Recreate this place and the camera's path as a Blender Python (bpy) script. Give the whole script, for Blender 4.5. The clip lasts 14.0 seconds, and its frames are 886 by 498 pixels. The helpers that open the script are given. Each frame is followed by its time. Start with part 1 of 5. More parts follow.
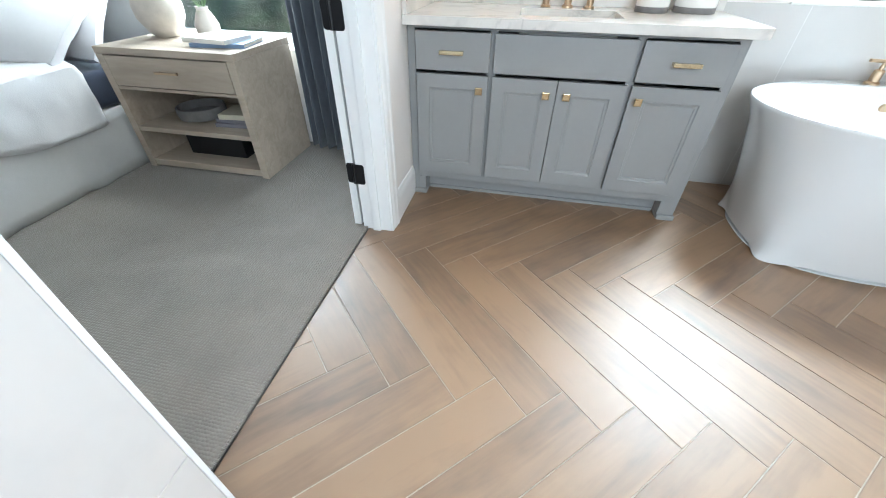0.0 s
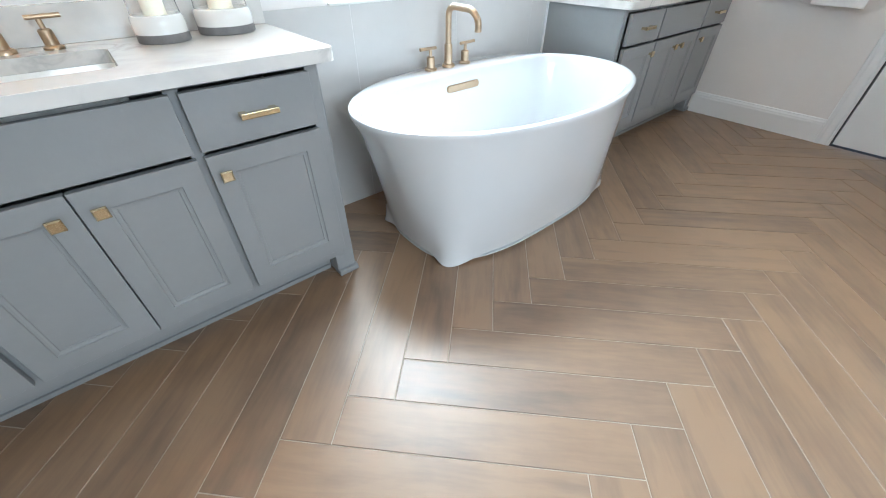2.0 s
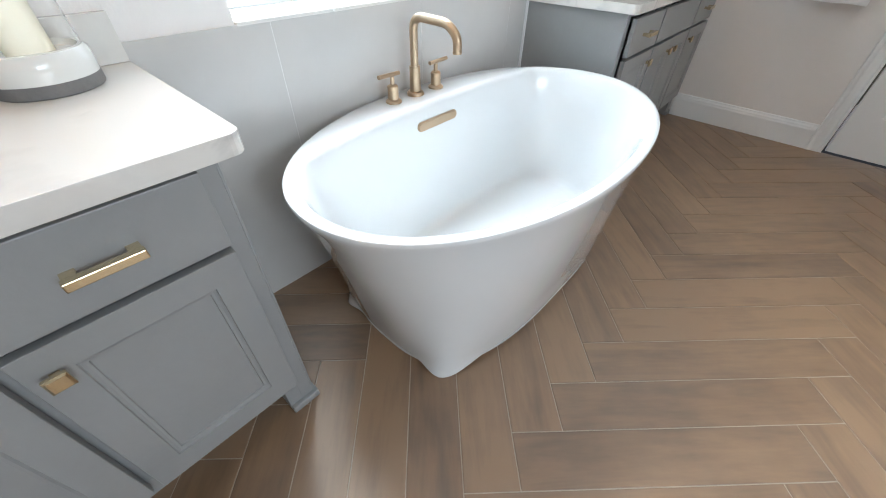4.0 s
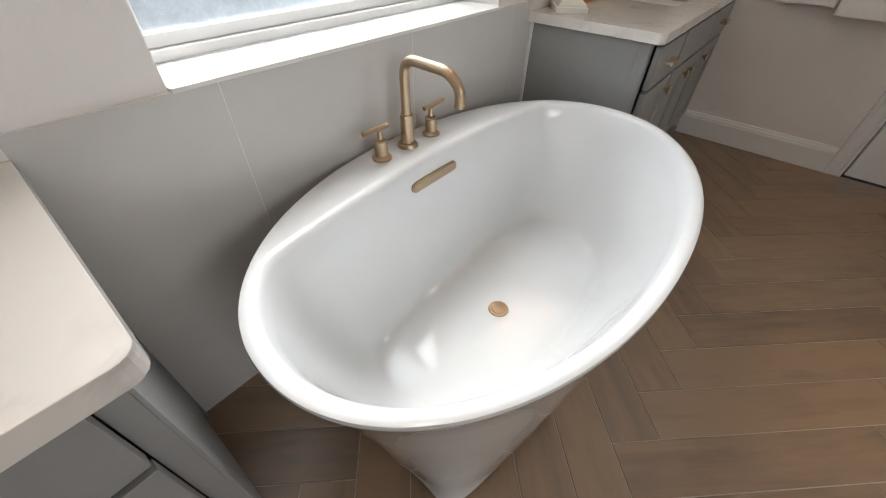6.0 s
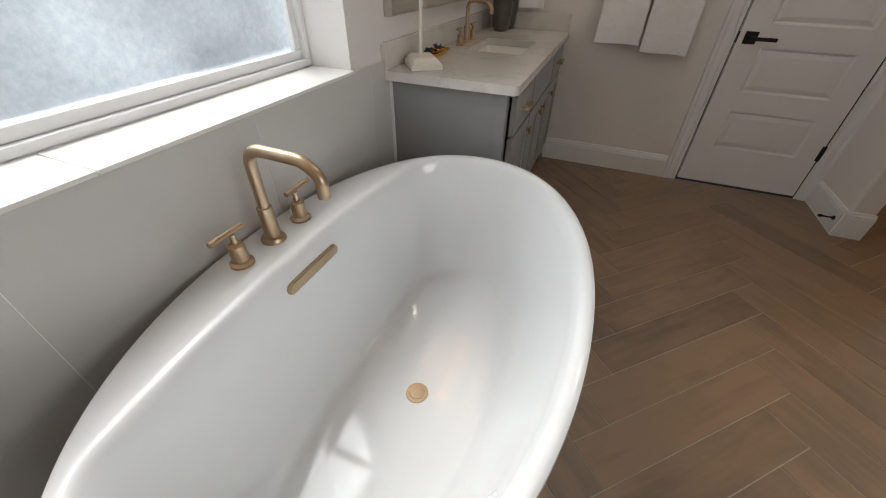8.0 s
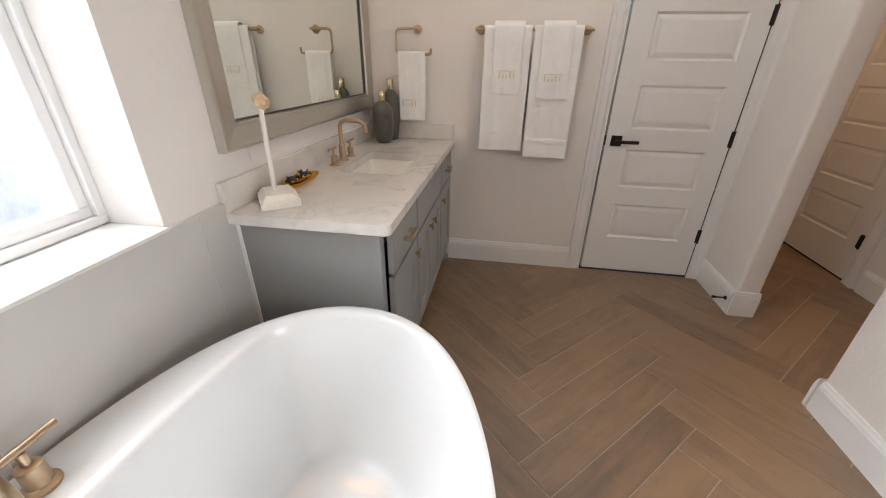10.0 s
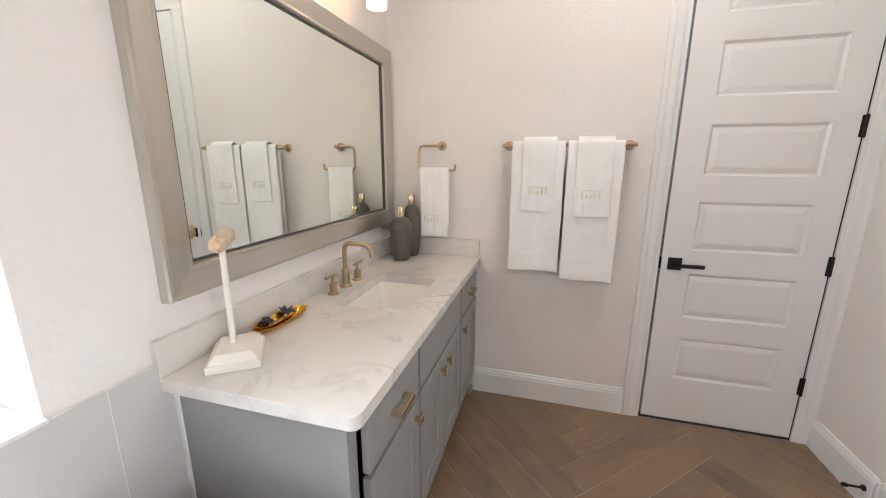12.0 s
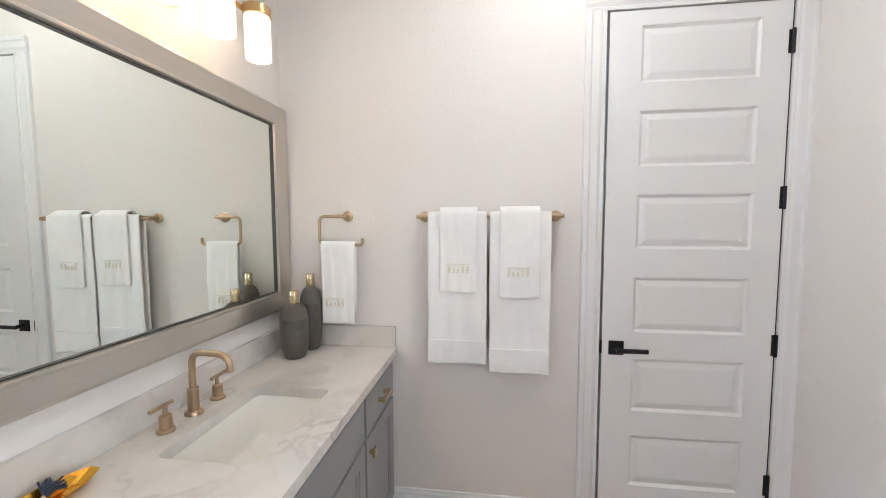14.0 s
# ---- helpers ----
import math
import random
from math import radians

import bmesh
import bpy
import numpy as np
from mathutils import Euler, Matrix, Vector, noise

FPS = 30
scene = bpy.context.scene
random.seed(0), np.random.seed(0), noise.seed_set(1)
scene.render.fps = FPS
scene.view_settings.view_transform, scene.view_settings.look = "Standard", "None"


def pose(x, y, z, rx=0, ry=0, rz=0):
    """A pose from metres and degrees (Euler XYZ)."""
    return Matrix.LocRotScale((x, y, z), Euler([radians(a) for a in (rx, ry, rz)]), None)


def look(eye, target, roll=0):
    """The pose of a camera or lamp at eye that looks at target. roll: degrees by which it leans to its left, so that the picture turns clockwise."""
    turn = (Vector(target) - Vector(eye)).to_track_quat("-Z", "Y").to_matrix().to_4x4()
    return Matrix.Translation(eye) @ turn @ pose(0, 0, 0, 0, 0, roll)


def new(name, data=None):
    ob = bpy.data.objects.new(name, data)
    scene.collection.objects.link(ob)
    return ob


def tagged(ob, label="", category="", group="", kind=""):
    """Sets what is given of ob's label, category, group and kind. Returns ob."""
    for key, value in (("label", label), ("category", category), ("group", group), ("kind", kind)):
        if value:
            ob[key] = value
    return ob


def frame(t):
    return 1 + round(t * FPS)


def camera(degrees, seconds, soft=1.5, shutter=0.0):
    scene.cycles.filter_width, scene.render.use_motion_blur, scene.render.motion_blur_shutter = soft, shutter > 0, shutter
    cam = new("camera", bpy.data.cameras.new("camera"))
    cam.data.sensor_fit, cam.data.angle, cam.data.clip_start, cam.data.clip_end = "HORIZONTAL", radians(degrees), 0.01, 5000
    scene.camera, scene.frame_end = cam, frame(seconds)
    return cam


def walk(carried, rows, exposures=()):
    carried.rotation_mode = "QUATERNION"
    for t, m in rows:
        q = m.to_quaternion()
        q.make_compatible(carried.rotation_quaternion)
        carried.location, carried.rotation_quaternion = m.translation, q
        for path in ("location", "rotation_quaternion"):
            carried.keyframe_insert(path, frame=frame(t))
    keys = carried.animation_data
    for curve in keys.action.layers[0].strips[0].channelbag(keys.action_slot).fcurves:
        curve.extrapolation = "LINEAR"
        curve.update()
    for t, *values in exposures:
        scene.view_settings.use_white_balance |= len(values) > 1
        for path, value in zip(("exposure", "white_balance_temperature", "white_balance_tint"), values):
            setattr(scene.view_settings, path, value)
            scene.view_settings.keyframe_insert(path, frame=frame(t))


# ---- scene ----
cam = camera(99.4, 14.0, soft=1.0)
PATH = [
    (0, (0.189, 0.244, 1.119), (-0.122, 1.781, -0.121), 0.7),
    (0.5, (0.266, 0.42, 1.117), (0.357, 1.952, -0.165), 1.2),
    (1, (0.372, 0.564, 1.12), (0.821, 2.076, -0.11), 0.8),
    (1.5, (0.455, 0.756, 1.136), (1.22, 2.126, -0.104), 0.5),
    (2, (0.535, 0.91, 1.139), (1.531, 2.104, -0.119), -0.1),
    (2.5, (0.656, 1.079, 1.155), (1.748, 2.18, -0.107), 0.2),
    (3, (0.728, 1.223, 1.157), (1.847, 2.289, -0.112), 0.6),
    (5.5, (1.073, 1.645, 1.216), (2.191, 2.572, -0.159), 1.2),
    (6, (1.118, 1.714, 1.235), (2.261, 2.65, -0.113), 1.2),
    (6.5, (1.154, 1.795, 1.241), (2.359, 2.666, -0.098), 1.2),
    (7, (1.187, 1.827, 1.248), (2.466, 2.617, -0.071), 1.0),
    (7.5, (1.228, 1.827, 1.26), (2.61, 2.509, -0.015), 1.2),
    (8, (1.311, 1.788, 1.281), (2.788, 2.359, 0.06), 1.2),
    (8.2, (1.358, 1.768, 1.284), (2.87, 2.288, 0.083), 1.2),
    (10.3, (1.798, 1.732, 1.392), (3.608, 1.998, 0.585), 0.3),
    (10.5, (1.831, 1.734, 1.403), (3.669, 2.006, 0.661), 0.2),
    (11, (1.924, 1.734, 1.437), (3.802, 2.035, 0.817), 0.1),
    (11.5, (2.05, 1.701, 1.456), (3.94, 2.121, 0.953), -0.0),
    (12, (2.159, 1.693, 1.459), (4.036, 2.22, 1.013), 0.2),
    (12.5, (2.276, 1.685, 1.509), (4.158, 2.266, 1.162), -0.1),
    (13, (2.366, 1.709, 1.547), (4.252, 2.338, 1.332), -0.0),
    (13.5, (2.45, 1.676, 1.535), (4.381, 2.175, 1.388), -0.0),
    (14, (2.552, 1.604, 1.524), (4.53, 1.862, 1.384), -0.2),
]
EXPOSURES = [(0, 1.25, 5750, 0), (1.5, 1.08, 5600, 0), (3, 1.02, 5600, 0), (5.5, 0.08, 6750, 9), (8, -0.36, 6900, 9), (10.5, 0.72, 6900, 12), (12, 0.95, 6500, 9), (14, 1.05, 6050, 6)]
walk(cam, [(t, look(eye, target, roll)) for t, eye, target, roll in PATH], EXPOSURES)

# ---------------------------------------------------------------- plan (metres)
XW, XE = -0.38, 4.36          # west and east wall faces of the bathroom
YN, YT = 2.66, 2.645          # north wall face, tile face below the window
YS = 0.275                    # south wall face
CEIL = 3.05
WX0, WX1, WZ0, WZ1 = 1.362, 2.584, 0.951, 2.70   # bathroom window opening
TOP = 0.905                   # counter top height

# ---------------------------------------------------------------- world and lights
world = bpy.data.worlds.new("world")
scene.world = world
world.use_nodes = True
wn = world.node_tree
sky = wn.nodes.new("ShaderNodeTexSky")
sky.sky_type, sky.sun_disc = "NISHITA", False
SUN_DIR = Vector((-0.5, -1.0, -1.6)).normalized()      # the way the sunlight travels
sky.sun_elevation = math.asin(-SUN_DIR.z)
sky.sun_rotation = math.atan2(-SUN_DIR.x, -SUN_DIR.y)
wn.nodes["Background"].inputs["Strength"].default_value = 0.14
wn.links.new(sky.outputs[0], wn.nodes["Background"].inputs["Color"])

sun = new("sun", bpy.data.lights.new("sun", "SUN"))
sun.data.energy, sun.data.angle, sun.data.color = 1.0, radians(11), (1.0, 0.96, 0.90)
sun.rotation_mode = "QUATERNION"
sun.rotation_quaternion = SUN_DIR.to_track_quat("-Z", "Y")


def area_lamp(name, x, y, z, size, watts, colour, target):
    ob = new(name, bpy.data.lights.new(name, "AREA"))
    ob.data.shape, ob.data.size, ob.data.energy, ob.data.color = "DISK", size, watts, colour
    ob.matrix_world = look((x, y, z), target)
    return ob


# unseen lamps added under the ceiling to fill the bathroom with light
FILL_LIGHTS = ((0.55, 1.15, 1.2), (2.1, 1.15, 0.5), (3.7, 1.3, 4.8))
for cx, cy, watts in FILL_LIGHTS:
    area_lamp("fill_lamp", cx, cy, CEIL - 0.045, 0.26, watts, (1.0, 0.93, 0.86), (cx, cy, 0))
# unseen warm lamp added to light the passage door
area_lamp("passage_fill", 4.7, -0.3, CEIL - 0.045, 0.3, 5, (1.0, 0.62, 0.34), (4.7, -0.3, 0))
bed_lamp = new("bedroom_daylight", bpy.data.lights.new("bedroom_daylight", "AREA"))
bed_lamp.data.shape, bed_lamp.data.size, bed_lamp.data.size_y = "RECTANGLE", 1.0, 1.4
bed_lamp.data.energy, bed_lamp.data.color = 30, (0.92, 0.96, 1.0)
bed_lamp.matrix_world = look((-1.75, 2.95, 1.6), (-1.75, 0.5, 0.6))

sky_lamp = new("window_daylight", bpy.data.lights.new("window_daylight", "AREA"))
sky_lamp.data.shape, sky_lamp.data.size, sky_lamp.data.size_y = "RECTANGLE", 2.4, 1.8
sky_lamp.data.energy, sky_lamp.data.color = 77, (0.90, 0.95, 1.0)
sky_lamp.data.spread = radians(115)
sky_lamp.matrix_world = look((2.45, 3.6, 2.75), (1.15, 0.9, 0.0))

south_lamp = new("shower_window_daylight", bpy.data.lights.new("shower_window_daylight", "AREA"))
south_lamp.data.shape, south_lamp.data.size, south_lamp.data.size_y = "RECTANGLE", 1.5, 1.2
south_lamp.data.energy, south_lamp.data.color = 27, (0.95, 0.97, 1.0)
south_lamp.matrix_world = look((0.9, -0.93, 1.7), (1.0, 1.0, 0.2))


# ---------------------------------------------------------------- materials
def material(name, colour, rough=0.5, metal=0.0, var=0.0, scale=8.0, bump=0.0, bump_scale=60.0, rough_var=0.0, coat=0.0, sheen=0.0, spec=0.5):
    """A principled material with two scales of variation in its colour and a fine relief."""
    m = bpy.data.materials.new(name)
    m.use_nodes = True
    n, l = m.node_tree.nodes, m.node_tree.links
    p = n["Principled BSDF"]
    p.inputs["Base Color"].default_value = (*colour, 1)
    p.inputs["Roughness"].default_value = rough
    p.inputs["Metallic"].default_value = metal
    p.inputs["Coat Weight"].default_value = coat
    p.inputs["Sheen Weight"].default_value = sheen
    p.inputs["Specular IOR Level"].default_value = spec
    co = n.new("ShaderNodeTexCoord")
    if var:
        a, b = n.new("ShaderNodeTexNoise"), n.new("ShaderNodeTexNoise")
        a.inputs["Scale"].default_value, b.inputs["Scale"].default_value = scale, scale * 9
        a.inputs["Detail"].default_value = 4
        mix = n.new("ShaderNodeMath")
        mix.operation = "MULTIPLY_ADD"
        mix.inputs[1].default_value = 0.35
        l.new(b.outputs[0], mix.inputs[0])
        l.new(a.outputs[0], mix.inputs[2])
        ramp = n.new("ShaderNodeValToRGB")
        ramp.color_ramp.elements[0].position, ramp.color_ramp.elements[1].position = 0.4, 0.95
        ramp.color_ramp.elements[0].color = (*[c * (1 - var) for c in colour], 1)
        ramp.color_ramp.elements[1].color = (*[min(1, c * (1 + var)) for c in colour], 1)
        for t in (a, b):
            l.new(co.outputs["Object"], t.inputs["Vector"])
        l.new(mix.outputs[0], ramp.inputs[0])
        l.new(ramp.outputs[0], p.inputs["Base Color"])
        if rough_var:
            r = n.new("ShaderNodeMapRange")
            r.inputs["To Min"].default_value, r.inputs["To Max"].default_value = rough - rough_var, rough + rough_var
            l.new(a.outputs[0], r.inputs["Value"])
            l.new(r.outputs[0], p.inputs["Roughness"])
    if bump:
        t, bp = n.new("ShaderNodeTexNoise"), n.new("ShaderNodeBump")
        t.inputs["Scale"].default_value, t.inputs["Detail"].default_value = bump_scale, 3
        bp.inputs["Strength"].default_value, bp.inputs["Distance"].default_value = bump, 0.01
        l.new(co.outputs["Object"], t.inputs["Vector"])
        l.new(t.outputs[0], bp.inputs["Height"])
        l.new(bp.outputs[0], p.inputs["Normal"])
    return m


def marble_material(name, base, vein, vein_scale, rough, amount):
    m = material(name, base, rough)
    n, l = m.node_tree.nodes, m.node_tree.links
    p = n["Principled BSDF"]
    co = n.new("ShaderNodeTexCoord")
    warp, cloud, line = (n.new("ShaderNodeTexNoise") for _ in range(3))
    warp.inputs["Scale"].default_value, warp.inputs["Detail"].default_value = 3.0, 5
    cloud.inputs["Scale"].default_value, cloud.inputs["Detail"].default_value = 5.0, 6
    line.inputs["Scale"].default_value, line.inputs["Detail"].default_value = vein_scale, 7
    line.inputs["Distortion"].default_value = 0.9
    for t in (warp, cloud, line):
        l.new(co.outputs["Object"], t.inputs["Vector"])
    sub, ab = n.new("ShaderNodeMath"), n.new("ShaderNodeMath")
    sub.operation, ab.operation = "SUBTRACT", "ABSOLUTE"
    sub.inputs[1].default_value = 0.5
    l.new(line.outputs[0], sub.inputs[0])
    l.new(sub.outputs[0], ab.inputs[0])
    ramp = n.new("ShaderNodeValToRGB")
    ramp.color_ramp.elements[0].position, ramp.color_ramp.elements[1].position = 0.0, 0.03
    ramp.color_ramp.elements[0].color, ramp.color_ramp.elements[1].color = (1, 1, 1, 1), (0, 0, 0, 1)
    l.new(ab.outputs[0], ramp.inputs[0])
    mask = n.new("ShaderNodeMapRange")
    mask.inputs["From Min"].default_value, mask.inputs["From Max"].default_value = 0.5, 0.68
    l.new(warp.outputs[0], mask.inputs["Value"])
    mul = n.new("ShaderNodeMath")
    mul.operation = "MULTIPLY"
    l.new(ramp.outputs[0], mul.inputs[0])
    l.new(mask.outputs[0], mul.inputs[1])
    soft = n.new("ShaderNodeMapRange")
    soft.inputs["From Min"].default_value, soft.inputs["From Max"].default_value = 0.5, 0.8
    soft.inputs["To Max"].default_value = 0.55
    l.new(cloud.outputs[0], soft.inputs["Value"])
    add = n.new("ShaderNodeMath")
    add.operation, add.use_clamp = "MULTIPLY_ADD", True
    add.inputs[1].default_value = amount
    l.new(mul.outputs[0], add.inputs[0])
    l.new(soft.outputs[0], add.inputs[2])
    mix = n.new("ShaderNodeMix")
    mix.data_type = "RGBA"
    mix.inputs["A"].default_value, mix.inputs["B"].default_value = (*base, 1), (*vein, 1)
    l.new(add.outputs[0], mix.inputs["Factor"])
    l.new(mix.outputs["Result"], p.inputs["Base Color"])
    return m


def wood_material(name, dark, light, rough, along=(1.2, 14, 14), random_tone=0.3, bump=0.15, spec=0.5, cloud=0.0):
    """Grain that runs along the object's own x axis; each object gets its own piece of grain and tone."""
    m = material(name, light, rough, spec=spec)
    n, l = m.node_tree.nodes, m.node_tree.links
    p = n["Principled BSDF"]
    co, info, mp = n.new("ShaderNodeTexCoord"), n.new("ShaderNodeObjectInfo"), n.new("ShaderNodeMapping")
    mp.inputs["Scale"].default_value = along
    l.new(co.outputs["Object"], mp.inputs["Vector"])
    off = n.new("ShaderNodeVectorMath")
    off.operation = "SCALE"
    off.inputs[0].default_value = (37, 53, 71)
    l.new(info.outputs["Random"], off.inputs["Scale"])
    l.new(off.outputs[0], mp.inputs["Location"])
    big, fine = n.new("ShaderNodeTexNoise"), n.new("ShaderNodeTexNoise")
    big.inputs["Scale"].default_value, big.inputs["Detail"].default_value, big.inputs["Distortion"].default_value = 1.6, 5, 1.2
    fine.inputs["Scale"].default_value, fine.inputs["Detail"].default_value = 9, 6
    for t in (big, fine):
        l.new(mp.outputs[0], t.inputs["Vector"])
    a = n.new("ShaderNodeMath")
    a.operation = "MULTIPLY_ADD"
    a.inputs[1].default_value = 0.4
    l.new(fine.outputs[0], a.inputs[0])
    l.new(big.outputs[0], a.inputs[2])
    b = n.new("ShaderNodeMath")
    b.operation = "MULTIPLY_ADD"
    b.inputs[1].default_value = random_tone
    l.new(info.outputs["Random"], b.inputs[0])
    l.new(a.outputs[0], b.inputs[2])
    if cloud:
        blot, cl = n.new("ShaderNodeTexNoise"), n.new("ShaderNodeMath")
        blot.inputs["Scale"].default_value, blot.inputs["Detail"].default_value = 7, 3
        push = n.new("ShaderNodeVectorMath")
        l.new(co.outputs["Object"], push.inputs[0])
        l.new(off.outputs[0], push.inputs[1])
        l.new(push.outputs[0], blot.inputs["Vector"])
        cl.operation = "MULTIPLY_ADD"
        cl.inputs[1].default_value = cloud
        cl2 = n.new("ShaderNodeMath")
        cl2.operation = "SUBTRACT"
        cl2.inputs[1].default_value = 0.5
        l.new(blot.outputs[0], cl2.inputs[0])
        l.new(cl2.outputs[0], cl.inputs[0])
        l.new(b.outputs[0], cl.inputs[2])
        b = cl
    ramp = n.new("ShaderNodeValToRGB")
    ramp.color_ramp.elements[0].position, ramp.color_ramp.elements[1].position = 0.45, 0.45 + 0.55 + random_tone * 0.5
    ramp.color_ramp.elements[0].color, ramp.color_ramp.elements[1].color = (*dark, 1), (*light, 1)
    l.new(b.outputs[0], ramp.inputs[0])
    l.new(ramp.outputs[0], p.inputs["Base Color"])
    rr = n.new("ShaderNodeMapRange")
    rr.inputs["To Min"].default_value, rr.inputs["To Max"].default_value = rough - 0.06, rough + 0.06
    l.new(big.outputs[0], rr.inputs["Value"])
    l.new(rr.outputs[0], p.inputs["Roughness"])
    bp = n.new("ShaderNodeBump")
    bp.inputs["Strength"].default_value, bp.inputs["Distance"].default_value = bump, 0.003
    l.new(fine.outputs[0], bp.inputs["Height"])
    l.new(bp.outputs[0], p.inputs["Normal"])
    return m


def cloth_material(name, colour, scale, bump, var=0.06):
    m = material(name, colour, 0.95, var=var, scale=5, sheen=0.3)
    n, l = m.node_tree.nodes, m.node_tree.links
    co, v, bp = n.new("ShaderNodeTexCoord"), n.new("ShaderNodeTexVoronoi"), n.new("ShaderNodeBump")
    v.inputs["Scale"].default_value = scale
    bp.inputs["Strength"].default_value, bp.inputs["Distance"].default_value = bump, 0.004
    bp.invert = True
    l.new(co.outputs["Object"], v.inputs["Vector"])
    l.new(v.outputs["Distance"], bp.inputs["Height"])
    l.new(bp.outputs[0], n["Principled BSDF"].inputs["Normal"])
    return m


def glow_material(name, colour, strength):
    m = material(name, colour, 0.3)
    p = m.node_tree.nodes["Principled BSDF"]
    p.inputs["Emission Color"].default_value = (*colour, 1)
    p.inputs["Emission Strength"].default_value = strength
    return m


def glass_material(name, rough, ior, tint=(1, 1, 1)):
    m = material(name, tint, rough, bump=0.25 if rough > 0.1 else 0, bump_scale=300)
    p = m.node_tree.nodes["Principled BSDF"]
    p.inputs["Transmission Weight"].default_value, p.inputs["IOR"].default_value = 1.0, ior
    return m


WALL = material("wall_paint", (0.79, 0.755, 0.73), 0.65, var=0.02, scale=2, bump=0.16, bump_scale=75)
TRIM = material("trim_paint", (0.80, 0.80, 0.80), 0.35, var=0.015, scale=4, bump=0.03, bump_scale=40)
CEILING_PAINT = material("ceiling_paint", (0.80, 0.79, 0.78), 0.8, var=0.02, scale=3, bump=0.1, bump_scale=120)
GREY = material("grey_cabinet_paint", (0.272, 0.274, 0.273), 0.38, var=0.04, scale=5, bump=0.04, bump_scale=70, rough_var=0.05)
TILE = material("wall_tile", (0.56, 0.54, 0.52), 0.2, var=0.03, scale=2.5, rough_var=0.03)
TILE_GROUT = material("tile_grout", (0.74, 0.73, 0.71), 0.9, var=0.05, scale=40)
GROUT = material("grout", (0.47, 0.41, 0.34), 0.9, var=0.1, scale=30, bump=0.3, bump_scale=200)
PLANK = wood_material("wood_look_tile", (0.100, 0.053, 0.024), (0.240, 0.140, 0.069), 0.46, along=(0.9, 6, 6), random_tone=0.34, bump=0.05, spec=0.9, cloud=0.5)
PLANK.node_tree.nodes["Principled BSDF"].inputs["IOR"].default_value = 1.62
PLANK.node_tree.nodes["Principled BSDF"].inputs["Coat Weight"].default_value = 0.5
PLANK.node_tree.nodes["Principled BSDF"].inputs["Coat Roughness"].default_value = 0.52
MARBLE = marble_material("marble_counter", (0.68, 0.65, 0.61), (0.36, 0.345, 0.33), 3.4, 0.16, 0.6)
MARBLE_TILE = marble_material("marble_tile", (0.60, 0.575, 0.555), (0.52, 0.50, 0.49), 1.4, 0.25, 0.35)
TUB = material("tub_acrylic", (0.68, 0.69, 0.695), 0.07, var=0.01, scale=2, coat=0.7)
PORCELAIN = material("porcelain", (0.75, 0.735, 0.70), 0.1, var=0.01, coat=0.5)
SINK = material("sink_porcelain", (0.87, 0.85, 0.80), 0.1, var=0.01, coat=0.5)
BRONZE = material("champagne_bronze", (0.49, 0.37, 0.252), 0.31, 1.0, var=0.03, scale=8, rough_var=0.02)
BRASS = material("satin_brass", (0.70, 0.58, 0.38), 0.22, 1.0, var=0.04, scale=20)
GOLD = material("gold_leaf", (0.80, 0.45, 0.06), 0.25, 1.0, var=0.1, scale=25)
BLACK = material("black_metal", (0.012, 0.012, 0.014), 0.4, 0.4, var=0.1)
# near-black: shade painted into door gaps; also the candle wick's own colour
GAP_SHADE_AND_WICK = material("gap_shade_and_wick_black", (0.02, 0.02, 0.02), 0.8, var=0.1)
SILVER = wood_material("brushed_silver_frame", (0.545, 0.52, 0.475), (0.60, 0.575, 0.53), 0.30, along=(0.3, 60, 60), random_tone=0.05, bump=0.02)
SILVER.node_tree.nodes["Principled BSDF"].inputs["Metallic"].default_value = 0.92
BEAD = material("dark_pewter", (0.10, 0.095, 0.085), 0.35, 0.8, var=0.1, scale=20)
MIRROR = material("mirror_glass", (0.86, 0.90, 0.86), 0.0, 1.0)
FROST = glass_material("frosted_glass", 0.45, 1.12, (0.93, 0.96, 0.98))
fn, fl = FROST.node_tree.nodes, FROST.node_tree.links
haze, haze_mix = fn.new("ShaderNodeBsdfTranslucent"), fn.new("ShaderNodeMixShader")
haze.inputs["Color"].default_value = (0.80, 0.86, 0.92, 1)
mottle, mottle_ramp, fco = fn.new("ShaderNodeTexNoise"), fn.new("ShaderNodeValToRGB"), fn.new("ShaderNodeTexCoord")
mottle.inputs["Scale"].default_value, mottle.inputs["Detail"].default_value, mottle.inputs["Roughness"].default_value = 45, 8, 0.8
mottle_ramp.color_ramp.elements[0].position, mottle_ramp.color_ramp.elements[1].position = 0.35, 0.68
mottle_ramp.color_ramp.elements[0].color, mottle_ramp.color_ramp.elements[1].color = (0.58, 0.63, 0.69, 1), (0.88, 0.91, 0.94, 1)
fl.new(fco.outputs["Object"], mottle.inputs["Vector"])
fl.new(mottle.outputs[0], mottle_ramp.inputs[0])
patch, patch_range, patch_mix = fn.new("ShaderNodeTexNoise"), fn.new("ShaderNodeMapRange"), fn.new("ShaderNodeMix")
patch.inputs["Scale"].default_value, patch.inputs["Detail"].default_value = 2.6, 3
patch_range.inputs["From Min"].default_value, patch_range.inputs["From Max"].default_value = 0.36, 0.62
patch_range.inputs["To Min"].default_value, patch_range.inputs["To Max"].default_value = 0.66, 1.0
patch_mix.data_type, patch_mix.blend_type = "RGBA", "MULTIPLY"
patch_mix.inputs["Factor"].default_value = 1.0
fl.new(fco.outputs["Object"], patch.inputs["Vector"])
fl.new(patch.outputs[0], patch_range.inputs["Value"])
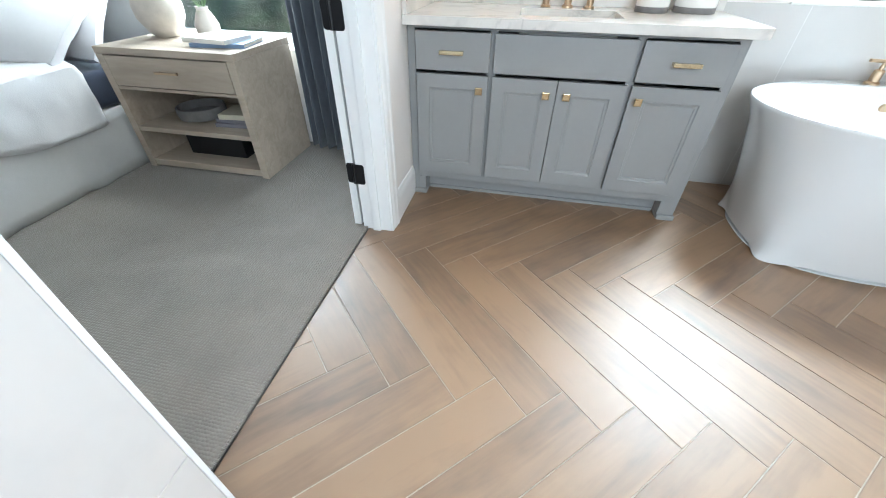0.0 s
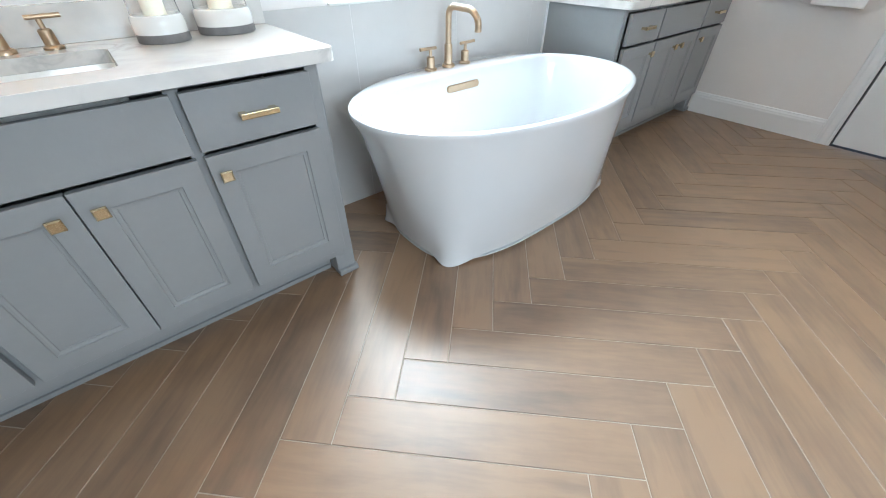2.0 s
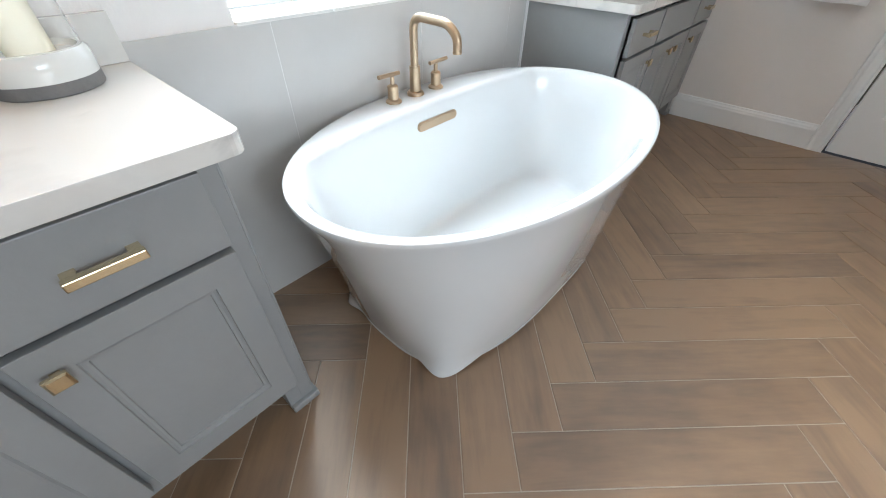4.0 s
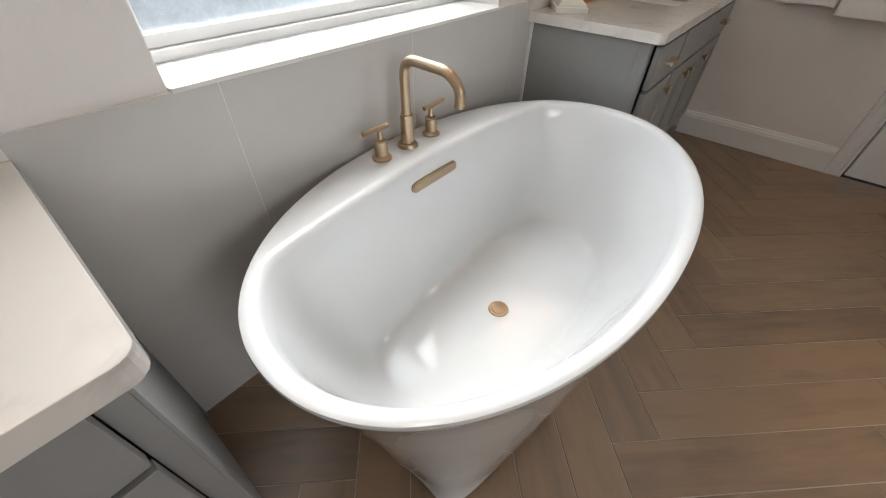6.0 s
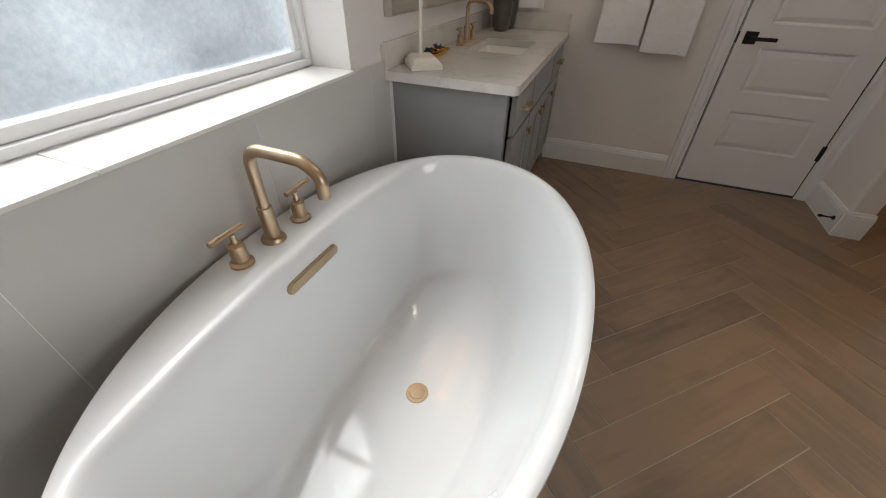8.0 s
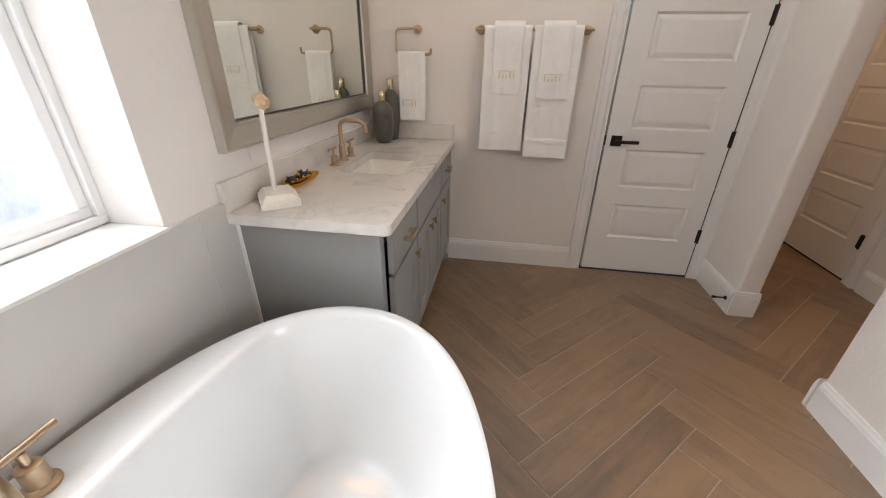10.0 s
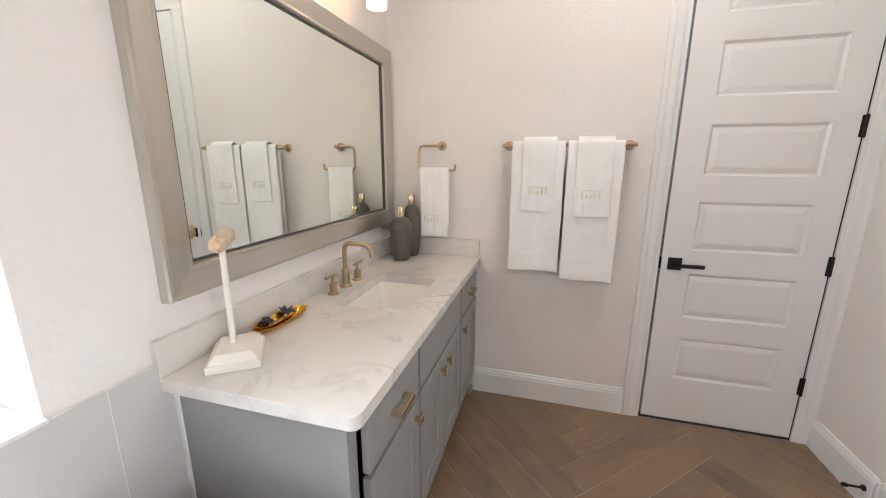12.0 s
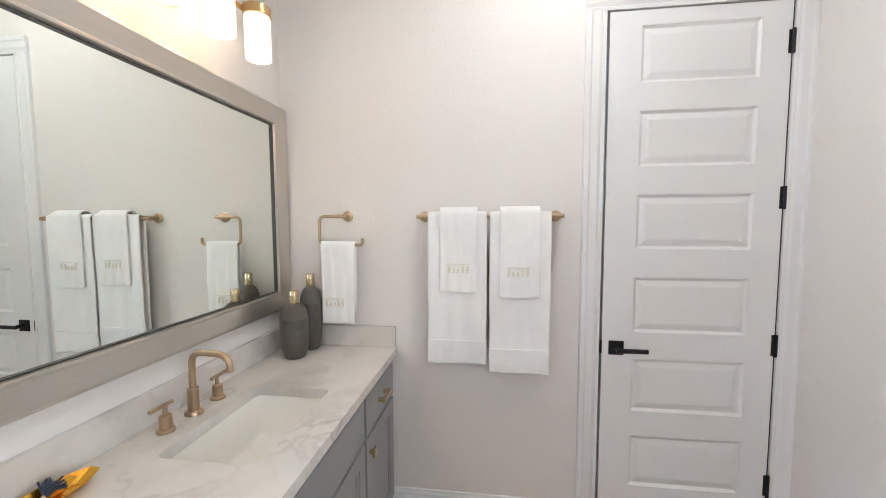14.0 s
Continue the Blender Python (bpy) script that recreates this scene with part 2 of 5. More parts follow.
fl.new(mottle_ramp.outputs[0], patch_mix.inputs["A"])
fl.new(patch_range.outputs[0], patch_mix.inputs["B"])
fl.new(patch_mix.outputs["Result"], haze.inputs["Color"])
fl.new(patch_mix.outputs["Result"], fn["Principled BSDF"].inputs["Base Color"])
haze_mix.inputs["Fac"].default_value = 0.3
fl.new(fn["Principled BSDF"].outputs[0], haze_mix.inputs[1])
fl.new(haze.outputs[0], haze_mix.inputs[2])
fl.new(haze_mix.outputs[0], fn["Material Output"].inputs["Surface"])
CLEAR = glass_material("clear_glass", 0.0, 1.3)
TERRY = cloth_material("white_terry", (0.93, 0.93, 0.925), 420, 0.3)
THREAD = material("gold_thread", (0.80, 0.76, 0.64), 0.6, var=0.1, scale=60)
CARPET = cloth_material("loop_carpet", (0.204, 0.180, 0.154), 95, 1.0, 0.12)
CARPET.node_tree.nodes["Voronoi Texture"].inputs["Randomness"].default_value = 0.35
LINEN = cloth_material("white_linen", (0.80, 0.80, 0.81), 160, 0.15, 0.03)
SKIRT = cloth_material("pale_grey_skirt", (0.62, 0.62, 0.61), 200, 0.15, 0.04)
NAVY = cloth_material("navy_cloth", (0.02, 0.03, 0.06), 200, 0.2, 0.1)
CURTAIN = cloth_material("slate_curtain", (0.085, 0.095, 0.115), 220, 0.2, 0.1)
OAK = wood_material("limed_oak", (0.36, 0.295, 0.225), (0.52, 0.445, 0.36), 0.5, along=(1.0, 7, 7), random_tone=0.1, bump=0.05)
STONE = material("grey_stone", (0.19, 0.18, 0.175), 0.6, var=0.15, scale=25, bump=0.15)
WAX = material("ivory_wax", (0.84, 0.78, 0.63), 0.5, var=0.02)
SMOKE = material("smoked_glass", (0.088, 0.080, 0.068), 0.33, var=0.25, scale=30, bump=0.05, bump_scale=90, coat=0.15)
CREAM_WOOD = material("white_painted_wood", (0.78, 0.75, 0.68), 0.5, var=0.05, scale=12, bump=0.05)
RAW_WOOD = wood_material("raw_wood", (0.50, 0.33, 0.20), (0.68, 0.50, 0.33), 0.6, along=(4, 30, 30), random_tone=0.1)
PALE_WOOD = wood_material("pale_wood", (0.60, 0.49, 0.36), (0.72, 0.61, 0.47), 0.55, along=(3, 30, 30), random_tone=0.1)
PAPER = material("paper", (0.75, 0.73, 0.68), 0.8, var=0.04)
BOOK_BLUE = material("blue_cover", (0.20, 0.28, 0.42), 0.5, var=0.1)
BOOK_GREY = material("grey_cover", (0.22, 0.21, 0.24), 0.5, var=0.1)
BOOK_CREAM = material("cream_cover", (0.62, 0.57, 0.45), 0.5, var=0.05)
LEAF = material("leaf_green", (0.10, 0.19, 0.04), 0.5, var=0.3, scale=20)
CLAY = material("pale_clay", (0.60, 0.55, 0.49), 0.7, var=0.1, scale=20, bump=0.1)
OPAL_LIT = glow_material("opal_glass_lit", (1.0, 0.74, 0.50), 1.9)
OPAL_WARM = glow_material("opal_glass_warm", (1.0, 0.70, 0.44), 5.0)
LAMP_BRASS = material("aged_brass", (0.60, 0.41, 0.19), 0.32, 1.0, var=0.06, scale=20)
OPAL_OFF = glow_material("opal_glass_dim", (1.0, 0.92, 0.84), 0.35)
# glowing lens of the added, unseen ceiling lamps
FILL_LENS = glow_material("fill_lens", (1.0, 0.93, 0.85), 2.5)
LAWN = material("lawn", (0.07, 0.12, 0.03), 0.9, var=0.3, scale=3, bump=0.4, bump_scale=60)
HEDGE = material("hedge_green", (0.05, 0.08, 0.04), 0.9, var=0.5, scale=4, bump=0.8, bump_scale=20)


# ---------------------------------------------------------------- mesh helpers
def part(name, bm, mat, parent=None, label="", smooth=False):
    """Link a bmesh as one mesh object, under a thing or a part."""
    me = bpy.data.meshes.new(name)
    if smooth:
        for f in bm.faces:
            f.smooth = True
    bm.to_mesh(me)
    bm.free()
    me.materials.append(mat)
    ob = new(name, me)
    if parent:
        ob.parent = parent
    if label:
        ob["label"] = label
    if smooth:
        me.set_sharp_from_angle(angle=radians(40))
    return ob


def thing(name, x, y, z, label, category, group="", rz=0):
    e = new(name)
    e.matrix_world = pose(x, y, z, 0, 0, rz)
    e.empty_display_size = 0.05
    return tagged(e, label, category, group)


def box(x0, x1, y0, y1, z0, z1, bevel=0.0, segs=2, bm=None):
    own = bm is None
    b = bmesh.new()
    bmesh.ops.create_cube(b, size=1)
    bmesh.ops.scale(b, vec=(x1 - x0, y1 - y0, z1 - z0), verts=b.verts)
    bmesh.ops.translate(b, vec=((x0 + x1) / 2, (y0 + y1) / 2, (z0 + z1) / 2), verts=b.verts)
    if bevel:
        bmesh.ops.bevel(b, geom=list(b.edges), offset=bevel, segments=segs, affect="EDGES", profile=0.5)
    if own:
        return b
    join(bm, b)
    return bm


def join(bm, other):
    me = bpy.data.meshes.new("tmp")
    other.to_mesh(me)
    other.free()
    bm.from_mesh(me)
    bpy.data.meshes.remove(me)
    return bm


def boxes(*rows, bevel=0.0):
    bm = bmesh.new()
    for r in rows:
        box(*r, bevel=bevel, bm=bm)
    return bm


def lathe(profile, steps=32, close=True):
    """Turn (radius, z) points round the z axis."""
    bm = bmesh.new()
    rings = []
    for r, z in profile:
        if r < 1e-5:
            rings.append([bm.verts.new((0, 0, z))])
        else:
            rings.append([bm.verts.new((r * math.cos(2 * math.pi * k / steps), r * math.sin(2 * math.pi * k / steps), z)) for k in range(steps)])
    for a, b in zip(rings, rings[1:]):
        for k in range(steps):
            q = [a[k % len(a)], a[(k + 1) % len(a)], b[(k + 1) % len(b)], b[k % len(b)]]
            q = list(dict.fromkeys(q))
            if len(q) > 2:
                bm.faces.new(q)
    if close:
        for ring in (rings[0], rings[-1]):
            if len(ring) > 2:
                bm.faces.new(ring)
    bmesh.ops.recalc_face_normals(bm, faces=bm.faces)
    return bm


def tube(points, r, steps=14, round_corner=0.0):
    """A round bar along a line of points; its corners are rounded."""
    pts = [Vector(p) for p in points]
    if round_corner:
        out = [pts[0]]
        for a, b, c in zip(pts, pts[1:], pts[2:]):
            d0, d1 = (a - b), (c - b)
            k = min(round_corner, d0.length * 0.49, d1.length * 0.49)
            p0, p1 = b + d0.normalized() * k, b + d1.normalized() * k
            out += [p0.lerp(b, t).lerp(b.lerp(p1, t), t) for t in (i / 7 for i in range(8))]
        pts = out + [pts[-1]]
    bm = bmesh.new()
    rings, side = [], None
    for i, p in enumerate(pts):
        d = (pts[min(i + 1, len(pts) - 1)] - pts[max(i - 1, 0)]).normalized()
        if side is None:
            side = d.orthogonal().normalized()
        side = (side - d * side.dot(d)).normalized()
        up = d.cross(side)
        rings.append([bm.verts.new(p + r * (math.cos(2 * math.pi * k / steps) * side + math.sin(2 * math.pi * k / steps) * up)) for k in range(steps)])
    for a, b in zip(rings, rings[1:]):
        for k in range(steps):
            bm.faces.new((a[k], a[(k + 1) % steps], b[(k + 1) % steps], b[k]))
    bm.faces.new(rings[0])
    bm.faces.new(rings[-1])
    bmesh.ops.recalc_face_normals(bm, faces=bm.faces)
    return bm


def turned(bm, m):
    bmesh.ops.transform(bm, matrix=m, verts=bm.verts)
    return bm


def prism(profile, length, a, direction, out):
    """Extrude a (outward, up) profile from point a along direction."""
    bm = bmesh.new()
    d, o = Vector(direction).normalized(), Vector(out).normalized()
    ends = [[bm.verts.new(Vector(a) + d * s + o * u + Vector((0, 0, v))) for u, v in profile] for s in (0, length)]
    k = len(profile)
    for i in range(k):
        bm.faces.new((ends[0][i], ends[0][(i + 1) % k], ends[1][(i + 1) % k], ends[1][i]))
    bm.faces.new(ends[0])
    bm.faces.new(ends[1])
    bmesh.ops.recalc_face_normals(bm, faces=bm.faces)
    return bm


def loft(rings, cap_first=True, cap_last=True):
    bm = bmesh.new()
    vs = [[bm.verts.new(p) for p in r] for r in rings]
    for a, b in zip(vs, vs[1:]):
        k = len(a)
        for i in range(k):
            bm.faces.new((a[i], a[(i + 1) % k], b[(i + 1) % k], b[i]))
    if cap_first:
        bm.faces.new(vs[0])
    if cap_last:
        bm.faces.new(vs[-1])
    bmesh.ops.recalc_face_normals(bm, faces=bm.faces)
    return bm


def oval(cx, cy, a, b, n, z, steps=96):
    """A superellipse ring; n = 2 is an ellipse, more is squarer."""
    out = []
    for k in range(steps):
        t = 2 * math.pi * k / steps
        c, s = math.cos(t), math.sin(t)
        out.append((cx + a * math.copysign(abs(c) ** (2 / n), c), cy + b * math.copysign(abs(s) ** (2 / n), s), z))
    return out


# ---------------------------------------------------------------- structure
def structure(name, bm, mat, label, category, smooth=False):
    return tagged(part(name, bm, mat, smooth=smooth), label, category, kind="structure")


floor = structure("floor", box(-0.5, 5.7, -0.95, 2.75, -0.12, -0.0025), GROUT, "herringbone floor of brown wood-look tile with pale grout", "floor")
cb = box(-5.2, -0.512, -1.6, 2.75, -0.1, 0.010)
tufts = bmesh.new()
for k in range(620):
    y = -0.9 + 2.66 * k / 619
    r = 0.0042 + 0.0022 * noise.noise(Vector((y * 300, 0, 0)))
    bmesh.ops.create_icosphere(tufts, subdivisions=1, radius=r, matrix=pose(-0.508 + 0.005 * noise.noise(Vector((y * 60, 2, 0))) + 0.003 * noise.noise(Vector((y * 7, 5, 0))), y, 0.0075) @ Matrix.Diagonal((1.6, 1, 1, 1)))
carpet = structure("carpet", cb, CARPET, "grey-beige loop-pile bedroom carpet", "carpet")
tagged(part("carpet_fringe", tufts, CARPET), "raw tufted edge of the grey-beige carpet", "carpet edge", kind="stuff")
ceiling = structure("ceiling", box(-5.3, 5.8, -1.7, 2.9, CEIL, CEIL + 0.12), CEILING_PAINT, "plain white painted ceiling", "ceiling")

BX0, BX1, BZ0, BZ1 = -2.3, -1.2, 0.62, 2.3      # bedroom window
wall_north = structure("wall_north", boxes(
    (-5.2, BX0, YN, 2.92, -0.1, CEIL), (BX1, WX0, YN, 2.92, -0.1, CEIL), (WX1, 5.7, YN, 2.92, -0.1, CEIL),
    (BX0, BX1, YN, 2.92, -0.1, BZ0), (BX0, BX1, YN, 2.92, BZ1, CEIL),
    (WX0, WX1, YN, 2.92, -0.1, WZ0 - 0.012), (WX0, WX1, YN, 2.92, WZ1, CEIL)), WALL, "painted window wall in warm off-white", "wall")
wall_west = structure("wall_west", boxes(
    (-0.51, XW, 1.735, YN, -0.1, CEIL), (-0.51, XW - 0.012, -1.6, 0.475, -0.1, CEIL), (-0.51, XW, 0.475, 1.735, 2.46, CEIL)),
    WALL, "white painted wall with the bedroom doorway", "wall")
wall_east = structure("wall_east", boxes(
    (XE, 4.5, 1.112, YN, -0.1, CEIL), (XE, 4.5, 0.146, 0.350, -0.1, CEIL), (XE, 4.5, 0.350, 1.112, 2.455, CEIL)),
    WALL, "warm white painted wall behind the towels", "wall")


def rounded_wall(x0, x1, y0, y1, z1, round_x):
    """A wall whose free end has bull-nosed corners."""
    bm = box(x0, x1, y0, y1, -0.1, z1)
    es = [e for e in bm.edges if abs(e.verts[0].co.z - e.verts[1].co.z) > 1 and abs(e.verts[0].co.x - round_x) < 1e-4]
    bmesh.ops.bevel(bm, geom=es, offset=0.022, segments=5, affect="EDGES", profile=0.5)
    return bm


structure("wall_south", rounded_wall(2.2, 3.21, 0.144, YS, CEIL, 3.21), WALL, "white painted wall with bull-nosed end", "wall", True)
structure("wall_nib", rounded_wall(3.92, XE, 0.144, YS, CEIL, 3.92), WALL, "short white wall nib with bull-nosed end", "wall", True)
structure("wall_header", box(3.2, 3.93, 0.15, YS - 0.006, 2.75, CEIL), WALL, "plain wall over the passage opening", "wall")
structure("wall_passage", boxes((3.0, 4.500, -0.9, -0.745, -0.1, CEIL), (5.295, 5.6, -0.9, -0.745, -0.1, CEIL), (4.500, 5.295, -0.9, -0.745, 2.455, CEIL),
          (5.6, 5.7, -0.745, 0.3, -0.1, CEIL), (3.0, 3.1, -0.745, 0.144, -0.1, CEIL), (4.5, 5.6, 0.2, 0.3, -0.1, CEIL), (4.3, 5.4, -1.3, -1.2, -0.1, CEIL)), WALL, "plain walls of the side passage", "wall")
structure("wall_shower", boxes((XW - 0.012, 0.1, -1.0, -0.85, -0.1, CEIL), (1.7, 2.3, -1.0, -0.85, -0.1, CEIL), (0.1, 1.7, -1.0, -0.85, -0.1, 1.1), (0.1, 1.7, -1.0, -0.85, 2.4, CEIL), (2.2, 2.3, -0.85, 0.144, -0.1, CEIL)), MARBLE_TILE, "pale marble shower walls", "wall")
structure("wall_bedroom", boxes((-5.3, -5.2, -1.7, 2.88, -0.1, CEIL), (-5.2, -0.51, -1.7, -1.6, -0.1, CEIL), (-0.51, -0.4, -1.7, -1.6, -0.1, CEIL)), WALL, "plain bedroom walls", "wall")

# baseboards
BASE = [(0, 0), (0.016, 0), (0.016, 0.125), (0.013, 0.135), (0.013, 0.142), (0.008, 0.152), (0.006, 0.162), (0, 0.165)]
for a, d, o, length in (
        ((XE, 1.197, 0), (0, 1, 0), (-1, 0, 0), 2.10 - 1.197), ((XW, 1.812, 0), (0, 1, 0), (1, 0, 0), 0.33),
        ((3.93, YS, 0), (1, 0, 0), (0, 1, 0), 4.345 - 3.93), ((3.92, 0.144, 0), (0, 1, 0), (-1, 0, 0), 0.147),
        ((2.2, YS, 0), (1, 0, 0), (0, 1, 0), 1.0), ((3.21, 0.144, 0), (0, 1, 0), (1, 0, 0), 0.147),
        ((3.1, -0.745, 0), (1, 0, 0), (0, 1, 0), 1.27)):
    structure("baseboard", prism(BASE, length, a, d, o), TRIM, "tall white moulded baseboard", "baseboard")

# door casings: stepped profile, (outward, across)
CASE = [(0, 0), (0.012, 0), (0.014, 0.012), (0.010, 0.016), (0.016, 0.03), (0.017, 0.06), (0.021, 0.068), (0.021, 0.085), (0.016, 0.09), (0, 0.09)]


def casing(origin, along, out, across, length):
    bm = bmesh.new()
    o, al, ou, ac = Vector(origin), Vector(along), Vector(out), Vector(across)
    ends = [[bm.verts.new(o + al * s + ou * u + ac * v) for u, v in CASE] for s in (0, length)]
    k = len(CASE)
    for i in range(k):
        bm.faces.new((ends[0][i], ends[0][(i + 1) % k], ends[1][(i + 1) % k], ends[1][i]))
    bm.faces.new(ends[0])
    bm.faces.new(ends[1])
    bmesh.ops.recalc_face_normals(bm, faces=bm.faces)
    return structure("trim", bm, TRIM, "white moulded door casing", "door casing")


casing((XE, 1.106, 0), (0, 0, 1), (-1, 0, 0), (0, 1, 0), 2.45)
casing((XE, 0.356, 0), (0, 0, 1), (-1, 0, 0), (0, -1, 0), 2.45)
casing((XE, 0.276, 2.451), (0, 1, 0), (-1, 0, 0), (0, 0, 1), 0.92)
casing((XW, 1.722, 0), (0, 0, 1), (1, 0, 0), (0, 1, 0), 2.45)
casing((XW, 0.475, 2.451), (0, 1, 0), (1, 0, 0), (0, 0, 1), 1.34)
casing((4.493, -0.745, 0), (0, 0, 1), (0, 1, 0), (-1, 0, 0), 2.45)
casing((5.302, -0.745, 0), (0, 0, 1), (0, 1, 0), (1, 0, 0), 2.45)

# bedroom door jamb with its stop
structure("door_jamb", boxes((-0.525, XW + 0.002, 1.718, 1.7345, 0, 2.445), (-0.47, -0.43, 1.706, 1.7178, 0, 2.445), bevel=0.002), TRIM, "white door jamb with stop", "door jamb")
# reveal sides and a strip under the door, painted near-black as gap shade
structure("door_jamb", boxes((XE + 0.001, 4.5, 1.101, 1.1115, 0, 2.45), (XE + 0.001, 4.5, 0.3505, 0.361, 0, 2.45), (XE - 0.002, 4.5, 0.3615, 1.1005, -0.001, 0.0015)), GAP_SHADE_AND_WICK, "door reveal painted near-black for the shade in its gap", "door jamb")


def panel_door(name, label, width, height, mat=TRIM):
    """A six-panel door in the plane x = 0: its face looks to -x, hinges at y = 0, latch at y = width."""
    d = thing(name, 0, 0, 0, label, "door")
    zs = [(0.26, 0.505), (0.625, 0.875), (1.0, 1.255), (1.385, 1.63), (1.755, 2.0), (2.12, 2.365)]
    y0, y1 = 0.115, width - 0.135
    bm = bmesh.new()
    box(0.009, 0.036, 0, width, 0.0, height, bm=bm)
    box(0, 0.0088, 0, y0, 0, height, bm=bm)
    box(0, 0.0088, y1, width, 0, height, bm=bm)
    z = 0
    for a, b in zs + [(height, 0)]:
        box(0, 0.0088, y0, y1, z, a, bm=bm)
        z = b
    part("door_leaf", bm, mat, d)
    for a, b in zs:
        bm = bmesh.new()
        rings = [[(x, y0 + i, a + i), (x, y1 - i, a + i), (x, y1 - i, b - i), (x, y0 + i, b - i)] for x, i in ((0.0005, 0.0005), (0.0085, 0.012), (0.0085, 0.016), (0.0025, 0.04), (0.0022, 0.045))]
        part("panel", loft(rings, False, True), mat, d)
    return d


def lever(parent, y, z, side=-1):
    """Square black rose with a flat lever that points to -y, on the face x = 0."""
    h = part("door_handle", box(-0.008, 0, y - 0.033, y + 0.033, z - 0.033, z + 0.033, 0.002), BLACK, parent, "matt black lever handle")
    bm = tube([(-0.008, y, z), (-0.05, y, z)], 0.011)
    box(-0.056, -0.044, y - 0.125, y + 0.012, z - 0.010, z + 0.010, 0.003, bm=bm)
    part("lever", bm, BLACK, h)
    part("latch_plate", box(-0.003, 0.02, parent["wide"] + 0.0005, parent["wide"] + 0.004, z - 0.03, z + 0.03), BLACK, parent)


def hinge(parent, z, mat=BLACK):
    bm = tube([(-0.006, -0.003, z - 0.05), (-0.006, -0.003, z + 0.05)], 0.0075, 10)
    box(-0.002, 0.0, -0.02, 0.012, z - 0.048, z + 0.048, bm=bm)
    part("hinge", bm, mat, parent, "black butt hinge")


door_1 = panel_door("door_1", "closed white six-panel door with black lever handle", 0.728, 2.43)
door_1["wide"] = 0.728
lever(door_1, 0.665, 0.925)
for z in (0.31, 0.96, 1.61, 2.26):
    hinge(door_1, z)
door_1.matrix_world = pose(XE - 0.004, 0.364, 0.016)

door_2 = panel_door("door_2", "closed white six-panel door in the dim passage", 0.76, 2.43)
door_2["wide"] = 0.76
for z in (0.29, 0.95, 1.61, 2.26):
    leaf = box(-0.004, -0.001, -0.030, 0.030, z - 0.05, z + 0.05)
    bmesh.ops.bevel(leaf, geom=[e for e in leaf.edges if abs(e.verts[0].co.x - e.verts[1].co.x) > 0.002], offset=0.012, segments=4, affect="EDGES", profile=0.5)
    part("hinge", join(tube([(-0.009, -0.006, z - 0.05), (-0.009, -0.006, z + 0.05)], 0.008, 10), leaf), BLACK, door_2, "black butt hinge")
door_2.matrix_world = pose(4.517, -0.752, 0.014, 0, 0, -90)
# strips beside and under the passage door carry its gap shade as colour
structure("door_jamb", boxes((4.5005, 4.516, -0.80, -0.758, 0, 2.45), (4.5165, 5.279, -0.80, -0.754, 0.0005, 0.0125)), GAP_SHADE_AND_WICK, "near-black strips painting the gap shade round the passage door", "door jamb")

door_3 = panel_door("door_3", "white bedroom door folded back against the wall", 0.76, 2.43)
door_3["wide"] = 0.76
for z in (0.29, 0.925, 1.56, 2.2):
    hz = tube([(-0.004, -0.008, z - 0.05), (-0.004, -0.008, z + 0.05)], 0.008, 10)
    for xa, xb, ya in ((-0.004, 0.034, -0.0035), (-0.055, -0.006, -0.0125)):
        leaf = box(xa, xb, ya, ya + 0.003, z - 0.05, z + 0.05)
        bmesh.ops.bevel(leaf, geom=[e for e in leaf.edges if abs(e.verts[0].co.y - e.verts[1].co.y) > 0.002], offset=0.012, segments=4, affect="EDGES", profile=0.5)
        join(hz, leaf)
    part("hinge", hz, BLACK, door_3, "black butt hinge")
door_3.matrix_world = pose(-0.54, 1.728, 0.012, 0, 0, 0) @ Matrix.Diagonal((-1, 1, 1, 1))

# ---------------------------------------------------------------- windows
def window(name, x0, x1, z0, z1, y, glass, label, mid=False):
    w = tagged(new(name), label, "window", kind="structure")
    def ring(i0, i1, ya, yb, bev=0.003):
        return boxes((x0 + i0, x1 - i0, ya, yb, z0 + i0, z0 + i1), (x0 + i0, x1 - i0, ya, yb, z1 - i1, z1 - i0),
                     (x0 + i0, x0 + i1, ya, yb, z0 + i1, z1 - i1), (x1 - i1, x1 - i0, ya, yb, z0 + i1, z1 - i1), bevel=bev)
    part("window_frame", ring(0.0, 0.024, y, y + 0.07), TRIM, w)
    part("window_sash", ring(0.0245, 0.055, y + 0.018, y + 0.062), TRIM, w)
    pane = part("window_pane", box(x0 + 0.053, x1 - 0.053, y + 0.038, y + 0.042, z0 + 0.053, z1 - 0.053), glass, w)
    pane.visible_shadow = False
    return w


window("window_1", WX0, WX1, WZ0 + 0.002, WZ1, 2.832, FROST, "white-framed window with frosted privacy glass")
window("window_2", BX0, BX1, BZ0, BZ1, 2.832, CLEAR, "bright bedroom window with white frame")
sill = tagged(new("window_sill"), "glossy white tile window sill in two pieces", "window sill", kind="structure")
for a, b in ((WX0 + 0.001, 1.6775), (1.6800, WX1 - 0.001)):
    part("tile", box(a, b, YT - 0.004, 2.832, WZ0 - 0.011, WZ0, 0.002), PORCELAIN, sill)

